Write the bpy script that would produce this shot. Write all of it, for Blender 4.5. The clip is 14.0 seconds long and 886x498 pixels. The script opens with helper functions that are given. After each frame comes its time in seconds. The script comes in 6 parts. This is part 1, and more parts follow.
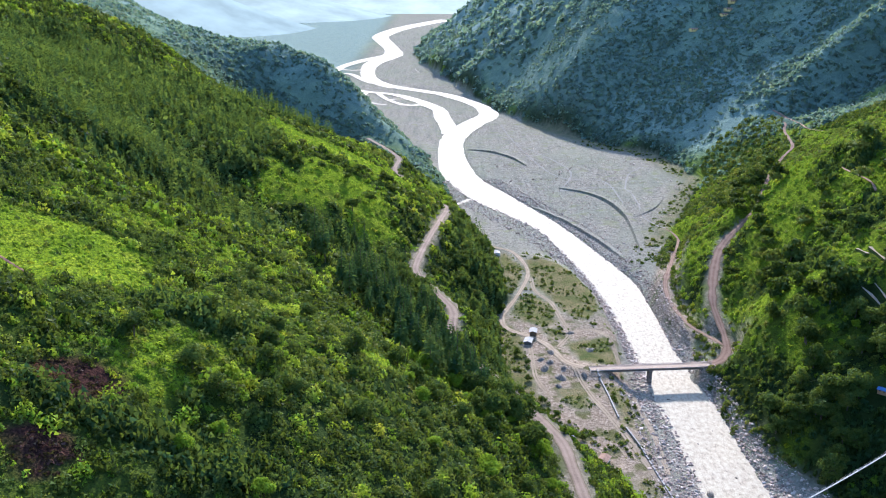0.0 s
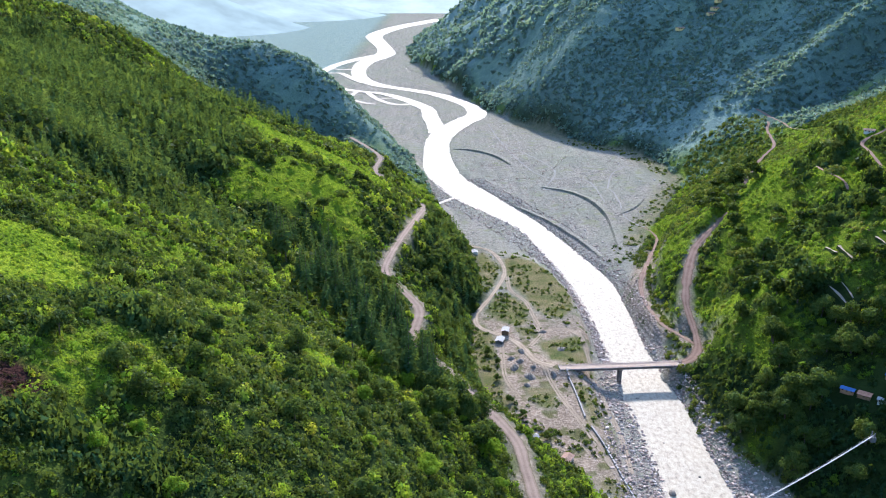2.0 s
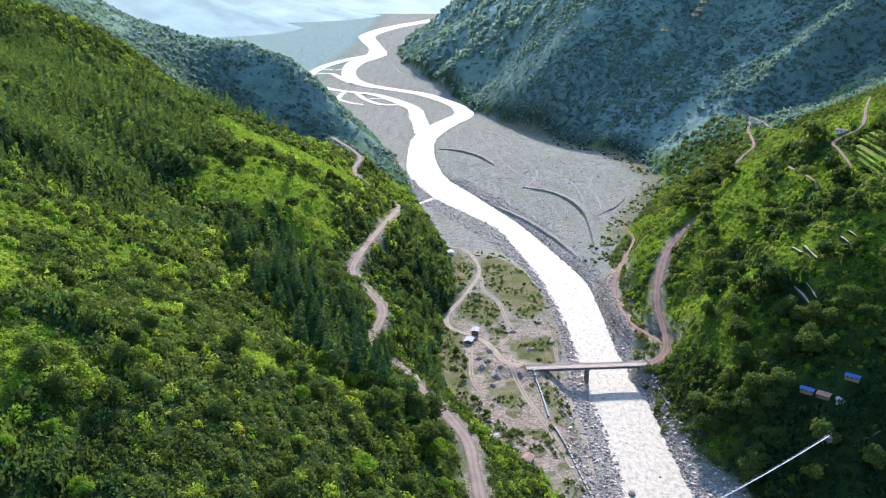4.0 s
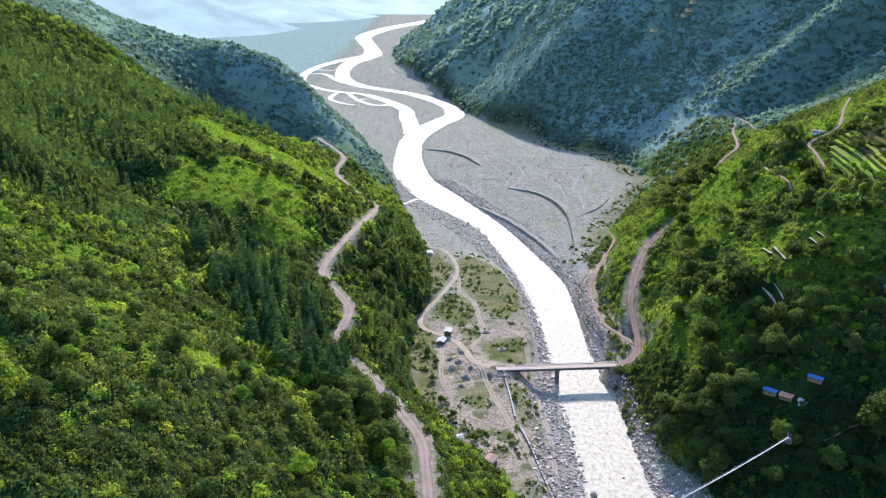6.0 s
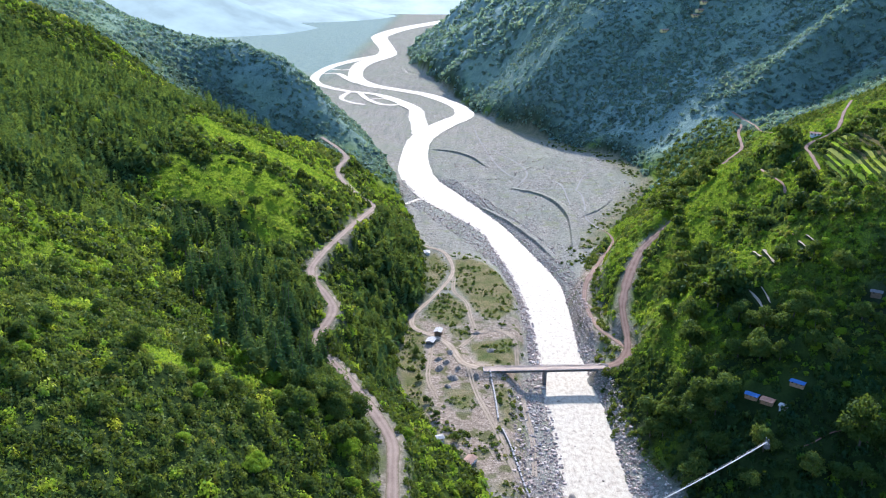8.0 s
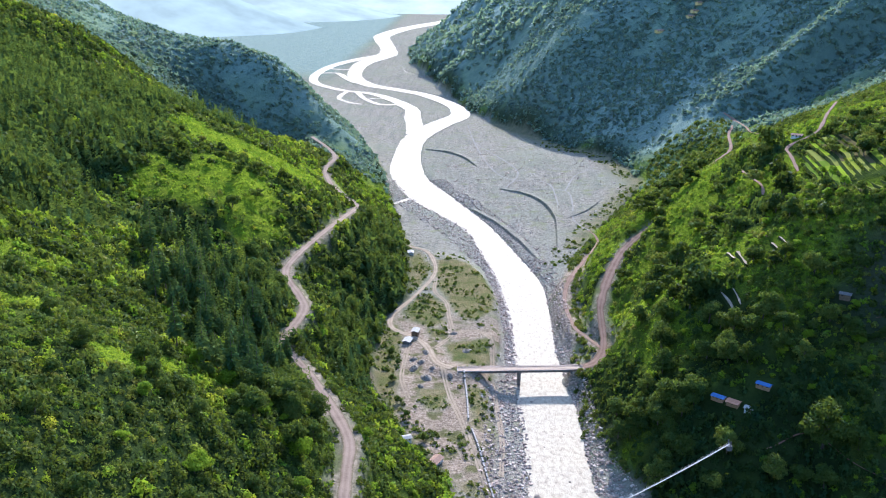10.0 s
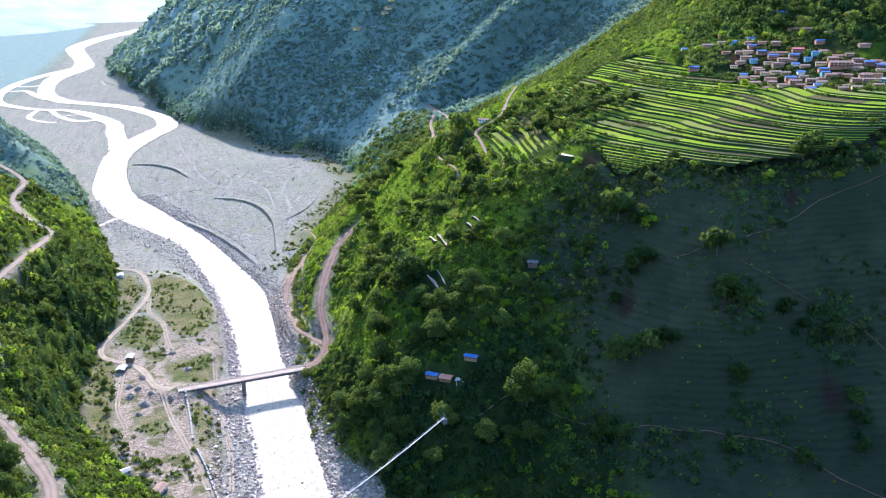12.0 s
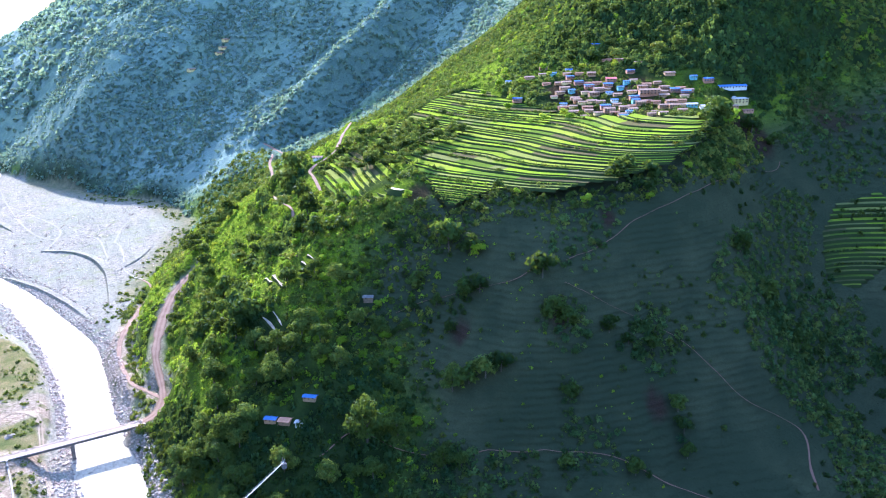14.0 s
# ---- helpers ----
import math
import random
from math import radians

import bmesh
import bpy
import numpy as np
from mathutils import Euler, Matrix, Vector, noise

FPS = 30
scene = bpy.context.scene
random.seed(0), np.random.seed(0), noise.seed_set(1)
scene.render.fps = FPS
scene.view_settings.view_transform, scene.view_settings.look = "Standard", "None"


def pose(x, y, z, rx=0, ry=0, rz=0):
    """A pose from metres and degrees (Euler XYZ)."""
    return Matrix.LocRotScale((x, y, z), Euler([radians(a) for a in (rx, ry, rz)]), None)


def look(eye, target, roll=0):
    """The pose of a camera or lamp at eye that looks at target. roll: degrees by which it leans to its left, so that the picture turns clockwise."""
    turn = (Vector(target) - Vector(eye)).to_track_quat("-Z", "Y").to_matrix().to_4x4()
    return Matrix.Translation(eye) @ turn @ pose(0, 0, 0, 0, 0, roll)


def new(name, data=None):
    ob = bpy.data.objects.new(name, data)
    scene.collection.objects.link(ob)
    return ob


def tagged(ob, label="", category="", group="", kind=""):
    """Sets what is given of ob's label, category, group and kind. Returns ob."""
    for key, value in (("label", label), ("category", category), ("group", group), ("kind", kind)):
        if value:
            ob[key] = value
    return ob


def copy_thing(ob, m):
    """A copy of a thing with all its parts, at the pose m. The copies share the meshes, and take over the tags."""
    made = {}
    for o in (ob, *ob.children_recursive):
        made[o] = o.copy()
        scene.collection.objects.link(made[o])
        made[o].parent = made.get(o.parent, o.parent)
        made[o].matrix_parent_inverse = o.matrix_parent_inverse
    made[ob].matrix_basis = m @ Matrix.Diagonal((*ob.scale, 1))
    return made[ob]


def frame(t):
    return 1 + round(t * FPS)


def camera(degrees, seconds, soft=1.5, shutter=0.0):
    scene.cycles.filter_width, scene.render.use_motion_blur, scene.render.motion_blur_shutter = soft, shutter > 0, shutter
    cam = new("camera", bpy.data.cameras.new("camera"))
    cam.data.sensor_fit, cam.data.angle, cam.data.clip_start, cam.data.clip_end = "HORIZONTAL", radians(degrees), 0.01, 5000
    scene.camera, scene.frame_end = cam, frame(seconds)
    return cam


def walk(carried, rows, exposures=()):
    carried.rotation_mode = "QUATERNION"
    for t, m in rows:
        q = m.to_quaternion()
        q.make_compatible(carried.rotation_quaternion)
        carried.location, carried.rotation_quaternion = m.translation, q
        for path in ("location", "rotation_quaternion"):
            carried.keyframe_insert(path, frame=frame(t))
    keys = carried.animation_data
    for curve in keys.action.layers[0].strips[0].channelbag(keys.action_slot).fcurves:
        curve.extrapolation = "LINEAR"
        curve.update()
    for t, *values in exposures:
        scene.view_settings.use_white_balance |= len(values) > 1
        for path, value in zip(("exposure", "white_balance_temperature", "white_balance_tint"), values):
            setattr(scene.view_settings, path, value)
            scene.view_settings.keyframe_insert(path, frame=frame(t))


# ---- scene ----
cam = camera(53.7, 14.0, 1.1)
PATH = [
    (0, (-0.7, -1.032, 273.521), (-0.685, 0.866, 272.891), 0.2),
    (0.5, (4.154, -0.983, 273.416), (4.169, 0.914, 272.785), 0.2),
    (1, (9.133, -0.864, 273.261), (9.149, 1.034, 272.63), 0.2),
    (1.5, (14.168, -0.718, 273.078), (14.185, 1.18, 272.447), 0.2),
    (2, (19.356, -0.534, 272.915), (19.373, 1.364, 272.284), 0.2),
    (2.5, (24.635, -0.375, 272.79), (24.652, 1.523, 272.16), 0.1),
    (3, (29.991, -0.289, 272.703), (30.009, 1.609, 272.072), 0.2),
    (5.5, (56.563, -0.02, 272.124), (56.585, 1.879, 271.496), 0.2),
    (6, (61.918, 0.073, 272.111), (61.934, 1.971, 271.483), 0.3),
    (6.5, (67.239, 0.125, 272.109), (67.245, 2.024, 271.481), 0.3),
    (7, (72.602, 0.224, 272.14), (72.598, 2.123, 271.512), 0.3),
    (9.5, (99.498, 0.829, 272.604), (99.444, 2.727, 271.974), 0.5),
    (10, (105.131, 0.7, 272.72), (105.085, 2.598, 272.091), 0.5),
    (10.5, (110.669, 0.16, 272.869), (110.718, 2.058, 272.241), 0.3),
    (11, (115.784, -0.742, 273.001), (116.024, 1.142, 272.373), -0.2),
    (11.5, (120.408, -1.98, 273.089), (120.798, -0.122, 272.46), -0.6),
    (12, (124.678, -3.491, 273.152), (125.214, -1.67, 272.521), -1.0),
    (12.5, (128.633, -5.096, 273.21), (129.298, -3.32, 272.576), -1.3),
    (13, (132.229, -6.699, 273.268), (132.984, -4.958, 272.635), -1.5),
    (13.5, (135.543, -8.221, 273.311), (136.342, -6.488, 272.711), -1.7),
    (14, (138.769, -9.762, 273.329), (139.613, -8.038, 272.767), -1.7),
]
walk(cam, [(t, look(eye, target, roll)) for t, eye, target, roll in PATH],
     [(0, 1.64, 5600, 16), (10, 1.7, 5550, 16), (12, 2.0, 5450, 19), (14, 2.6, 5300, 23)])

# ---- daylight: hazy morning, sun ahead ----
SUN_AZ, SUN_EL = 6.0, 25.5
world = bpy.data.worlds.new("sky")
scene.world = world
world.use_nodes = True
wn = world.node_tree
sky = wn.nodes.new("ShaderNodeTexSky")
sky.sky_type, sky.sun_disc = "NISHITA", False
sky.sun_elevation, sky.sun_rotation = radians(SUN_EL), radians(SUN_AZ)
sky.air_density, sky.dust_density, sky.ozone_density = 1.3, 1.0, 4.0
wn.links.new(sky.outputs[0], wn.nodes["Background"].inputs[0])
wn.nodes["Background"].inputs[1].default_value = 0.145
sun_dir = Vector((math.sin(radians(SUN_AZ)) * math.cos(radians(SUN_EL)),
                  math.cos(radians(SUN_AZ)) * math.cos(radians(SUN_EL)), math.sin(radians(SUN_EL))))
sun = new("sun", bpy.data.lights.new("sun", "SUN"))
sun.data.energy, sun.data.angle, sun.data.color = 3.8, radians(1.0), (1.0, 0.94, 0.84)
sun.matrix_world = look(sun_dir * 3000, (0, 0, 0))

# ---- materials ----
def material(name, rough=0.9, spec=0.2):
    m = bpy.data.materials.new(name)
    m.use_nodes = True
    b = m.node_tree.nodes["Principled BSDF"]
    b.inputs["Roughness"].default_value = rough
    b.inputs["Specular IOR Level"].default_value = spec
    return m, m.node_tree.nodes, m.node_tree.links, b


def noise_node(nt, scale, detail=4, coords=None, rough=0.55, distort=0.0):
    n = nt.nodes.new("ShaderNodeTexNoise")
    n.inputs["Scale"].default_value, n.inputs["Detail"].default_value = scale, detail
    n.inputs["Roughness"].default_value, n.inputs["Distortion"].default_value = rough, distort
    if coords is None:
        coords = nt.nodes.new("ShaderNodeTexCoord").outputs["Object"]
    nt.links.new(coords, n.inputs["Vector"])
    return n.outputs["Fac"]


def ramp(nt, fac, *stops):
    r = nt.nodes.new("ShaderNodeValToRGB")
    while len(r.color_ramp.elements) < len(stops):
        r.color_ramp.elements.new(0.5)
    for e, (p, c) in zip(r.color_ramp.elements, stops):
        e.position, e.color = p, (*c, 1) if len(c) == 3 else c
    nt.links.new(fac, r.inputs[0])
    return r.outputs[0]


def mix(nt, fac, a, b, blend="MIX"):
    m = nt.nodes.new("ShaderNodeMix")
    m.data_type, m.blend_type = "RGBA", blend
    for value, socket in ((fac, m.inputs[0]), (a, m.inputs[6]), (b, m.inputs[7])):
        if isinstance(value, (int, float)):
            socket.default_value = value
        elif isinstance(value, tuple):
            socket.default_value = (*value, 1)
        else:
            nt.links.new(value, socket)
    return m.outputs[2]


def maths(nt, op, a, b=None, clamp=False):
    m = nt.nodes.new("ShaderNodeMath")
    m.operation, m.use_clamp = op, clamp
    for value, socket in ((a, m.inputs[0]), (b, m.inputs[1])):
        if isinstance(value, (int, float)):
            socket.default_value = value
        elif value is not None:
            nt.links.new(value, socket)
    return m.outputs[0]


def attribute(nt, name):
    a = nt.nodes.new("ShaderNodeAttribute")
    a.attribute_name = name
    return a.outputs["Fac"]


def bump(nt, b, height, strength, distance):
    n = nt.nodes.new("ShaderNodeBump")
    n.inputs["Strength"].default_value, n.inputs["Distance"].default_value = strength, distance
    nt.links.new(height, n.inputs["Height"])
    nt.links.new(n.outputs[0], b.inputs["Normal"])


def ground_material():
    m, N, L, b = material("hillside_ground", 1.0, 0.0)
    nt = m.node_tree
    big, mid, fine = noise_node(nt, 0.012, 5), noise_node(nt, 0.07, 5), noise_node(nt, 0.6, 5)
    # thicket floor kept near black, shade between bushes put into its colour
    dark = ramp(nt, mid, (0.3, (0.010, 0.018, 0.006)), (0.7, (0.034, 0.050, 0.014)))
    lush = ramp(nt, mid, (0.25, (0.11, 0.17, 0.008)), (0.5, (0.22, 0.285, 0.010)), (0.75, (0.32, 0.34, 0.025)))
    tuft = noise_node(nt, 1.6, 5, None, 0.65)
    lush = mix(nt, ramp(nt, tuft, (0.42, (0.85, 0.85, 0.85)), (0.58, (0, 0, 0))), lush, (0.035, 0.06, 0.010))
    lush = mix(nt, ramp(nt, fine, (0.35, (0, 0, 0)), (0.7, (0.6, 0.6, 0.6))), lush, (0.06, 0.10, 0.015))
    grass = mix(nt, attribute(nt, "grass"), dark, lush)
    # far ground cover: haze painted in as a pale blue-green base
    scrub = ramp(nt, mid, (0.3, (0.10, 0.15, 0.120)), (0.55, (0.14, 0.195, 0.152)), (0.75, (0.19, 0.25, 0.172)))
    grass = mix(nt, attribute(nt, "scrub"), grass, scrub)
    # dull grass of the eastern slope, darkened to stand in for its shade
    shade_turf = ramp(nt, mid, (0.3, (0.037, 0.044, 0.023)), (0.7, (0.067, 0.071, 0.036)))
    shade_turf = mix(nt, ramp(nt, tuft, (0.40, (0.4, 0.4, 0.4)), (0.58, (0, 0, 0))), shade_turf, (0.017, 0.028, 0.014))
    shade_turf = mix(nt, ramp(nt, big, (0.40, (0.75, 0.75, 0.75)), (0.56, (0, 0, 0))), shade_turf, (0.030, 0.040, 0.021))
    grass = mix(nt, attribute(nt, "shade_turf"), grass, shade_turf)
    soil = ramp(nt, tuft, (0.36, (0.016, 0.009, 0.008)), (0.64, (0.060, 0.029, 0.022)))
    grass = mix(nt, attribute(nt, "soil"), grass, soil)
    stones = ramp(nt, fine, (0.25, (0.145, 0.128, 0.098)), (0.5, (0.25, 0.221, 0.172)), (0.75, (0.385, 0.343, 0.27)))
    flow = N.new("ShaderNodeMapping")
    flow.inputs["Rotation"].default_value, flow.inputs["Scale"].default_value = (0, 0, 0.35), (0.11, 0.012, 0.05)
    L.new(N.new("ShaderNodeTexCoord").outputs["Object"], flow.inputs["Vector"])
    streak = noise_node(nt, 1.0, 5, flow.outputs[0], 0.6, 0.6)
    stones = mix(nt, ramp(nt, streak, (0.36, (0.5, 0.5, 0.5)), (0.52, (0, 0, 0))), stones, (0.15, 0.145, 0.12))
    stones = mix(nt, ramp(nt, streak, (0.54, (0, 0, 0)), (0.72, (0.4, 0.4, 0.4))), stones, (0.30, 0.28, 0.24))
    cobble = noise_node(nt, 0.28, 6, None, 0.7)
    stones = mix(nt, ramp(nt, cobble, (0.38, (0.85, 0.85, 0.85)), (0.5, (0, 0, 0))), stones, (0.095, 0.092, 0.08))
    stones = mix(nt, ramp(nt, big, (0.42, (0, 0, 0)), (0.65, (0.5, 0.5, 0.5))), stones, (0.20, 0.205, 0.145))
    stones = mix(nt, ramp(nt, mid, (0.55, (0, 0, 0)), (0.72, (0.7, 0.7, 0.7))), stones, (0.17, 0.18, 0.08))
    dry = ramp(nt, mid, (0.3, (0.062, 0.076, 0.022)), (0.44, (0.13, 0.118, 0.042)), (0.56, (0.19, 0.142, 0.070)), (0.75, (0.28, 0.215, 0.14)))
    dry = mix(nt, ramp(nt, tuft, (0.42, (0.7, 0.7, 0.7)), (0.56, (0, 0, 0))), dry, (0.06, 0.085, 0.025))
    floor = mix(nt, attribute(nt, "dry"), stones, dry)
    spoil = ramp(nt, fine, (0.28, (0.125, 0.092, 0.064)), (0.5, (0.245, 0.186, 0.134)), (0.72, (0.39, 0.31, 0.232)))
    spoil = mix(nt, ramp(nt, mid, (0.52, (0, 0, 0)), (0.60, (0.85, 0.85, 0.85))), spoil, (0.085, 0.088, 0.030))
    floor = mix(nt, attribute(nt, "spoil"), floor, spoil)
    col = mix(nt, attribute(nt, "gravel"), grass, floor)
    L.new(col, b.inputs["Base Color"])
    # bluish sheen on the far ground, stands in for haze
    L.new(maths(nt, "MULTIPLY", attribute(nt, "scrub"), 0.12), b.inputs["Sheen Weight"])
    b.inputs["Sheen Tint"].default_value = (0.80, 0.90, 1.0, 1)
    sep = N.new("ShaderNodeSeparateXYZ")
    L.new(N.new("ShaderNodeTexCoord").outputs["Object"], sep.inputs[0])
    ledge = maths(nt, "SINE", maths(nt, "ADD", maths(nt, "MULTIPLY", sep.outputs[2], 1.9), maths(nt, "MULTIPLY", mid, 9.0)))
    relief = maths(nt, "ADD", fine, maths(nt, "MULTIPLY", tuft, 0.6))
    relief = maths(nt, "ADD", relief, maths(nt, "MULTIPLY", maths(nt, "MULTIPLY", ledge, maths(nt, "SUBTRACT", maths(nt, "ADD", maths(nt, "MULTIPLY", attribute(nt, "shade_turf"), 0.07), attribute(nt, "grass")), attribute(nt, "scrub"), True)), 0.4))
    canopy = maths(nt, "MULTIPLY", noise_node(nt, 0.16, 4, None, 0.6), maths(nt, "MULTIPLY", attribute(nt, "scrub"), 2.2))
    bump(nt, b, maths(nt, "ADD", relief, canopy), 0.8, 1.2)
    return m


def leaf_material(name, c0, c1, c2, translucent=0.35, rough=0.8, spec=0.06, haze_sheen=0.0, glow=0.4):
    """Foliage: colour by leaf clump and by plant, with light coming through."""
    m, N, L, b = material(name, rough, spec)
    # bluish sheen weight, used on far leaves in place of haze
    b.inputs["Sheen Weight"].default_value, b.inputs["Sheen Tint"].default_value = haze_sheen, (0.75, 0.88, 1.0, 1)
    nt = m.node_tree
    isl = N.new("ShaderNodeNewGeometry").outputs["Random Per Island"]
    t = maths(nt, "ADD", maths(nt, "MULTIPLY", isl, 0.28), maths(nt, "MULTIPLY", attribute(nt, "tone"), 0.72))
    t = maths(nt, "ADD", t, maths(nt, "MULTIPLY", maths(nt, "SUBTRACT", N.new("ShaderNodeObjectInfo").outputs["Random"], 0.5), 0.3))
    col = ramp(nt, t, (0.1, c0), (0.5, c1), (0.9, c2))
    kind = noise_node(nt, 0.16, 3)
    olive = mix(nt, 1.0, col, (1.35, 0.98, 0.85), "MULTIPLY")
    cool = mix(nt, 1.0, col, (0.78, 1.0, 1.4), "MULTIPLY")
    col = mix(nt, ramp(nt, kind, (0.52, (0, 0, 0)), (0.66, (0.9, 0.9, 0.9))), col, olive)
    col = mix(nt, ramp(nt, kind, (0.34, (0.9, 0.9, 0.9)), (0.46, (0, 0, 0))), col, cool)
    L.new(col, b.inputs["Base Color"])
    tr = N.new("ShaderNodeBsdfTranslucent")
    warm = mix(nt, glow, col, (0.28, 0.36, 0.02))
    L.new(warm, tr.inputs["Color"])
    mx = N.new("ShaderNodeMixShader")
    mx.inputs[0].default_value = translucent
    L.new(b.outputs[0], mx.inputs[1])
    L.new(tr.outputs[0], mx.inputs[2])
    L.new(mx.outputs[0], N["Material Output"].inputs["Surface"])
    return m


def surface(name, c0, c1, rough=0.8, spec=0.2, scale=1.0, metal=0.0, relief=0.2):
    """A plain worn surface: two colours mottled at two scales."""
    m, N, L, b = material(name, rough, spec)
    nt = m.node_tree
    a, f = noise_node(nt, 0.25 * scale, 4), noise_node(nt, 2.5 * scale, 5)
    t = maths(nt, "ADD", maths(nt, "MULTIPLY", a, 0.5), maths(nt, "MULTIPLY", f, 0.5))
    col = ramp(nt, t, (0.36, c0), (0.64, c1))
    rnd = N.new("ShaderNodeObjectInfo").outputs["Random"]
    col = mix(nt, maths(nt, "MULTIPLY", rnd, 0.25), col, c0)
    L.new(col, b.inputs["Base Color"])
    b.inputs["Metallic"].default_value = metal
    bump(nt, b, f, relief, 0.15)
    return m


def road_material(name, c0, c1, verge):
    """Worn earth road: pale wheel lines, a darker crown and verges that break into the ground."""
    m, N, L, b = material(name, 0.95, 0.05)
    nt = m.node_tree
    side = maths(nt, "ABSOLUTE", attribute(nt, "across"))
    a, f = noise_node(nt, 0.12, 4), noise_node(nt, 1.4, 5, None, 0.65)
    col = ramp(nt, maths(nt, "ADD", maths(nt, "MULTIPLY", a, 0.5), maths(nt, "MULTIPLY", f, 0.5)), (0.36, c0), (0.64, c1))
    rut = maths(nt, "SUBTRACT", 1.0, maths(nt, "MULTIPLY", maths(nt, "ABSOLUTE", maths(nt, "SUBTRACT", side, 0.42)), 5.0), True)
    col = mix(nt, maths(nt, "MULTIPLY", rut, 0.5), col, c1)
    crown = maths(nt, "SUBTRACT", 1.0, maths(nt, "MULTIPLY", side, 5.0), True)
    col = mix(nt, maths(nt, "MULTIPLY", crown, maths(nt, "MULTIPLY", f, 0.9)), col, c0)
    edge = maths(nt, "ADD", side, maths(nt, "MULTIPLY", maths(nt, "SUBTRACT", f, 0.5), 1.6))
    col = mix(nt, ramp(nt, edge, (0.72, (0, 0, 0)), (0.95, (1, 1, 1))), col, verge)
    L.new(col, b.inputs["Base Color"])
    bump(nt, b, f, 0.5, 0.3)
    return m


def water_material():
    m, N, L, b = material("silty_water", 0.6, 0.06)
    nt = m.node_tree
    tc = N.new("ShaderNodeTexCoord").outputs["Object"]
    mp = N.new("ShaderNodeMapping")
    mp.inputs["Scale"].default_value = (0.42, 0.26, 0.2)
    L.new(tc, mp.inputs["Vector"])
    chop = noise_node(nt, 1.0, 6, mp.outputs[0], 0.66, 0.4)
    broad = noise_node(nt, 0.03, 4, tc)
    col = ramp(nt, chop, (0.29, (0.14, 0.108, 0.074)), (0.38, (0.29, 0.236, 0.165)), (0.5, (0.40, 0.335, 0.238)), (0.66, (0.48, 0.412, 0.298)))
    col = mix(nt, maths(nt, "MULTIPLY", broad, 0.3), col, (0.30, 0.27, 0.23))
    L.new(col, b.inputs["Base Color"])
    rip = noise_node(nt, 3.2, 4, mp.outputs[0], 0.6, 0.3)
    L.new(ramp(nt, rip, (0.35, (0.55, 0.55, 0.55)), (0.65, (0.85, 0.85, 0.85))), b.inputs["Roughness"])
    bump(nt, b, maths(nt, "ADD", chop, maths(nt, "MULTIPLY", rip, 0.4)), 0.5, 0.9)
    return m


GROUND = ground_material()
WATER = water_material()
BUSH = leaf_material("bush_leaves", (0.014, 0.030, 0.008), (0.062, 0.096, 0.019), (0.185, 0.195, 0.036), 0.24)
BRIGHT = leaf_material("bright_leaves", (0.075, 0.15, 0.012), (0.18, 0.27, 0.016), (0.32, 0.36, 0.03), 0.38)
PINE = leaf_material("pine_needles", (0.022, 0.050, 0.020), (0.060, 0.104, 0.032), (0.12, 0.155, 0.040), 0.28, 1.0, 0.0)
# haze painted into far leaves: pale blue-green base plus bluish sheen
HAZE_LEAF = leaf_material("hazed_woods_leaves", (0.09, 0.145, 0.105), (0.125, 0.19, 0.13), (0.165, 0.235, 0.145), 0.45, 0.9, 0.0, 0.6, 0.15)
DEAD_LEAF = leaf_material("dead_leaves", (0.022, 0.011, 0.009), (0.060, 0.028, 0.022), (0.125, 0.070, 0.048), 0.1, 0.9, 0.0)
TRACK = surface("gravel_track", (0.20, 0.18, 0.15), (0.27, 0.245, 0.205), 0.95, 0.1, 1.0)
PINK_ROAD = road_material("pinkish_gravel_road", (0.15, 0.106, 0.078), (0.275, 0.20, 0.152), (0.12, 0.10, 0.055))
EARTH = surface("path_earth", (0.15, 0.075, 0.05), (0.25, 0.135, 0.095), 0.95, 0.05, 1.0)
BARK = surface("bark", (0.06, 0.045, 0.035), (0.17, 0.14, 0.11), 0.95, 0.1)
ROAD = road_material("dirt_road", (0.20, 0.148, 0.10), (0.35, 0.272, 0.19), (0.16, 0.13, 0.08))
RED_ROAD = road_material("red_earth_road", (0.14, 0.085, 0.058), (0.27, 0.172, 0.126), (0.12, 0.085, 0.05))
# concrete with shade put into its colour, darker than the deck's
SHADE_CONCRETE = surface("shade_concrete", (0.09, 0.085, 0.08), (0.19, 0.175, 0.165), 0.9, 0.15, 2.0)
CONCRETE = surface("weathered_concrete", (0.34, 0.32, 0.30), (0.52, 0.49, 0.46), 0.9, 0.15, 2.0)

# ---- the lie of the land: ridges, spurs, gullies and toes, as (x, y, height) ----
LEFT_TOE = [(118, -100, 8), (120, 200, 8), (114, 330, 8), (104, 400, 9), (73, 457, 9), (48, 505, 9), (46, 565, 9), (49, 628, 9),
            (62, 670, 9), (58, 720, 9), (58, 790, 9), (43, 872, 3), (20, 1008, 2), (-12, 1188, 2), (-75, 1388, 2), (-132, 1600, 2),
            (-220, 1750, 3), (-500, 1800, 5), (-900, 1850, 10)]
LEFT_SLOPE = [(-55, 140, 158), (0, 130, 132), (45, 180, 90), (-91, 190, 177), (-95, 249, 174), (-16, 208, 138), (-13, 250, 133),
              (27, 266, 94), (13, 281, 106), (-2, 349, 103), (34, 346, 84), (-35, 306, 137), (50, 338, 71), (-29, 432, 100),
              (3, 439, 71), (7, 483, 71), (-18, 557, 73), (28, 520, 42), (34, 640, 34), (28, 700, 42), (5, 700, 66), (8, 770, 57), (32, 740, 34)]
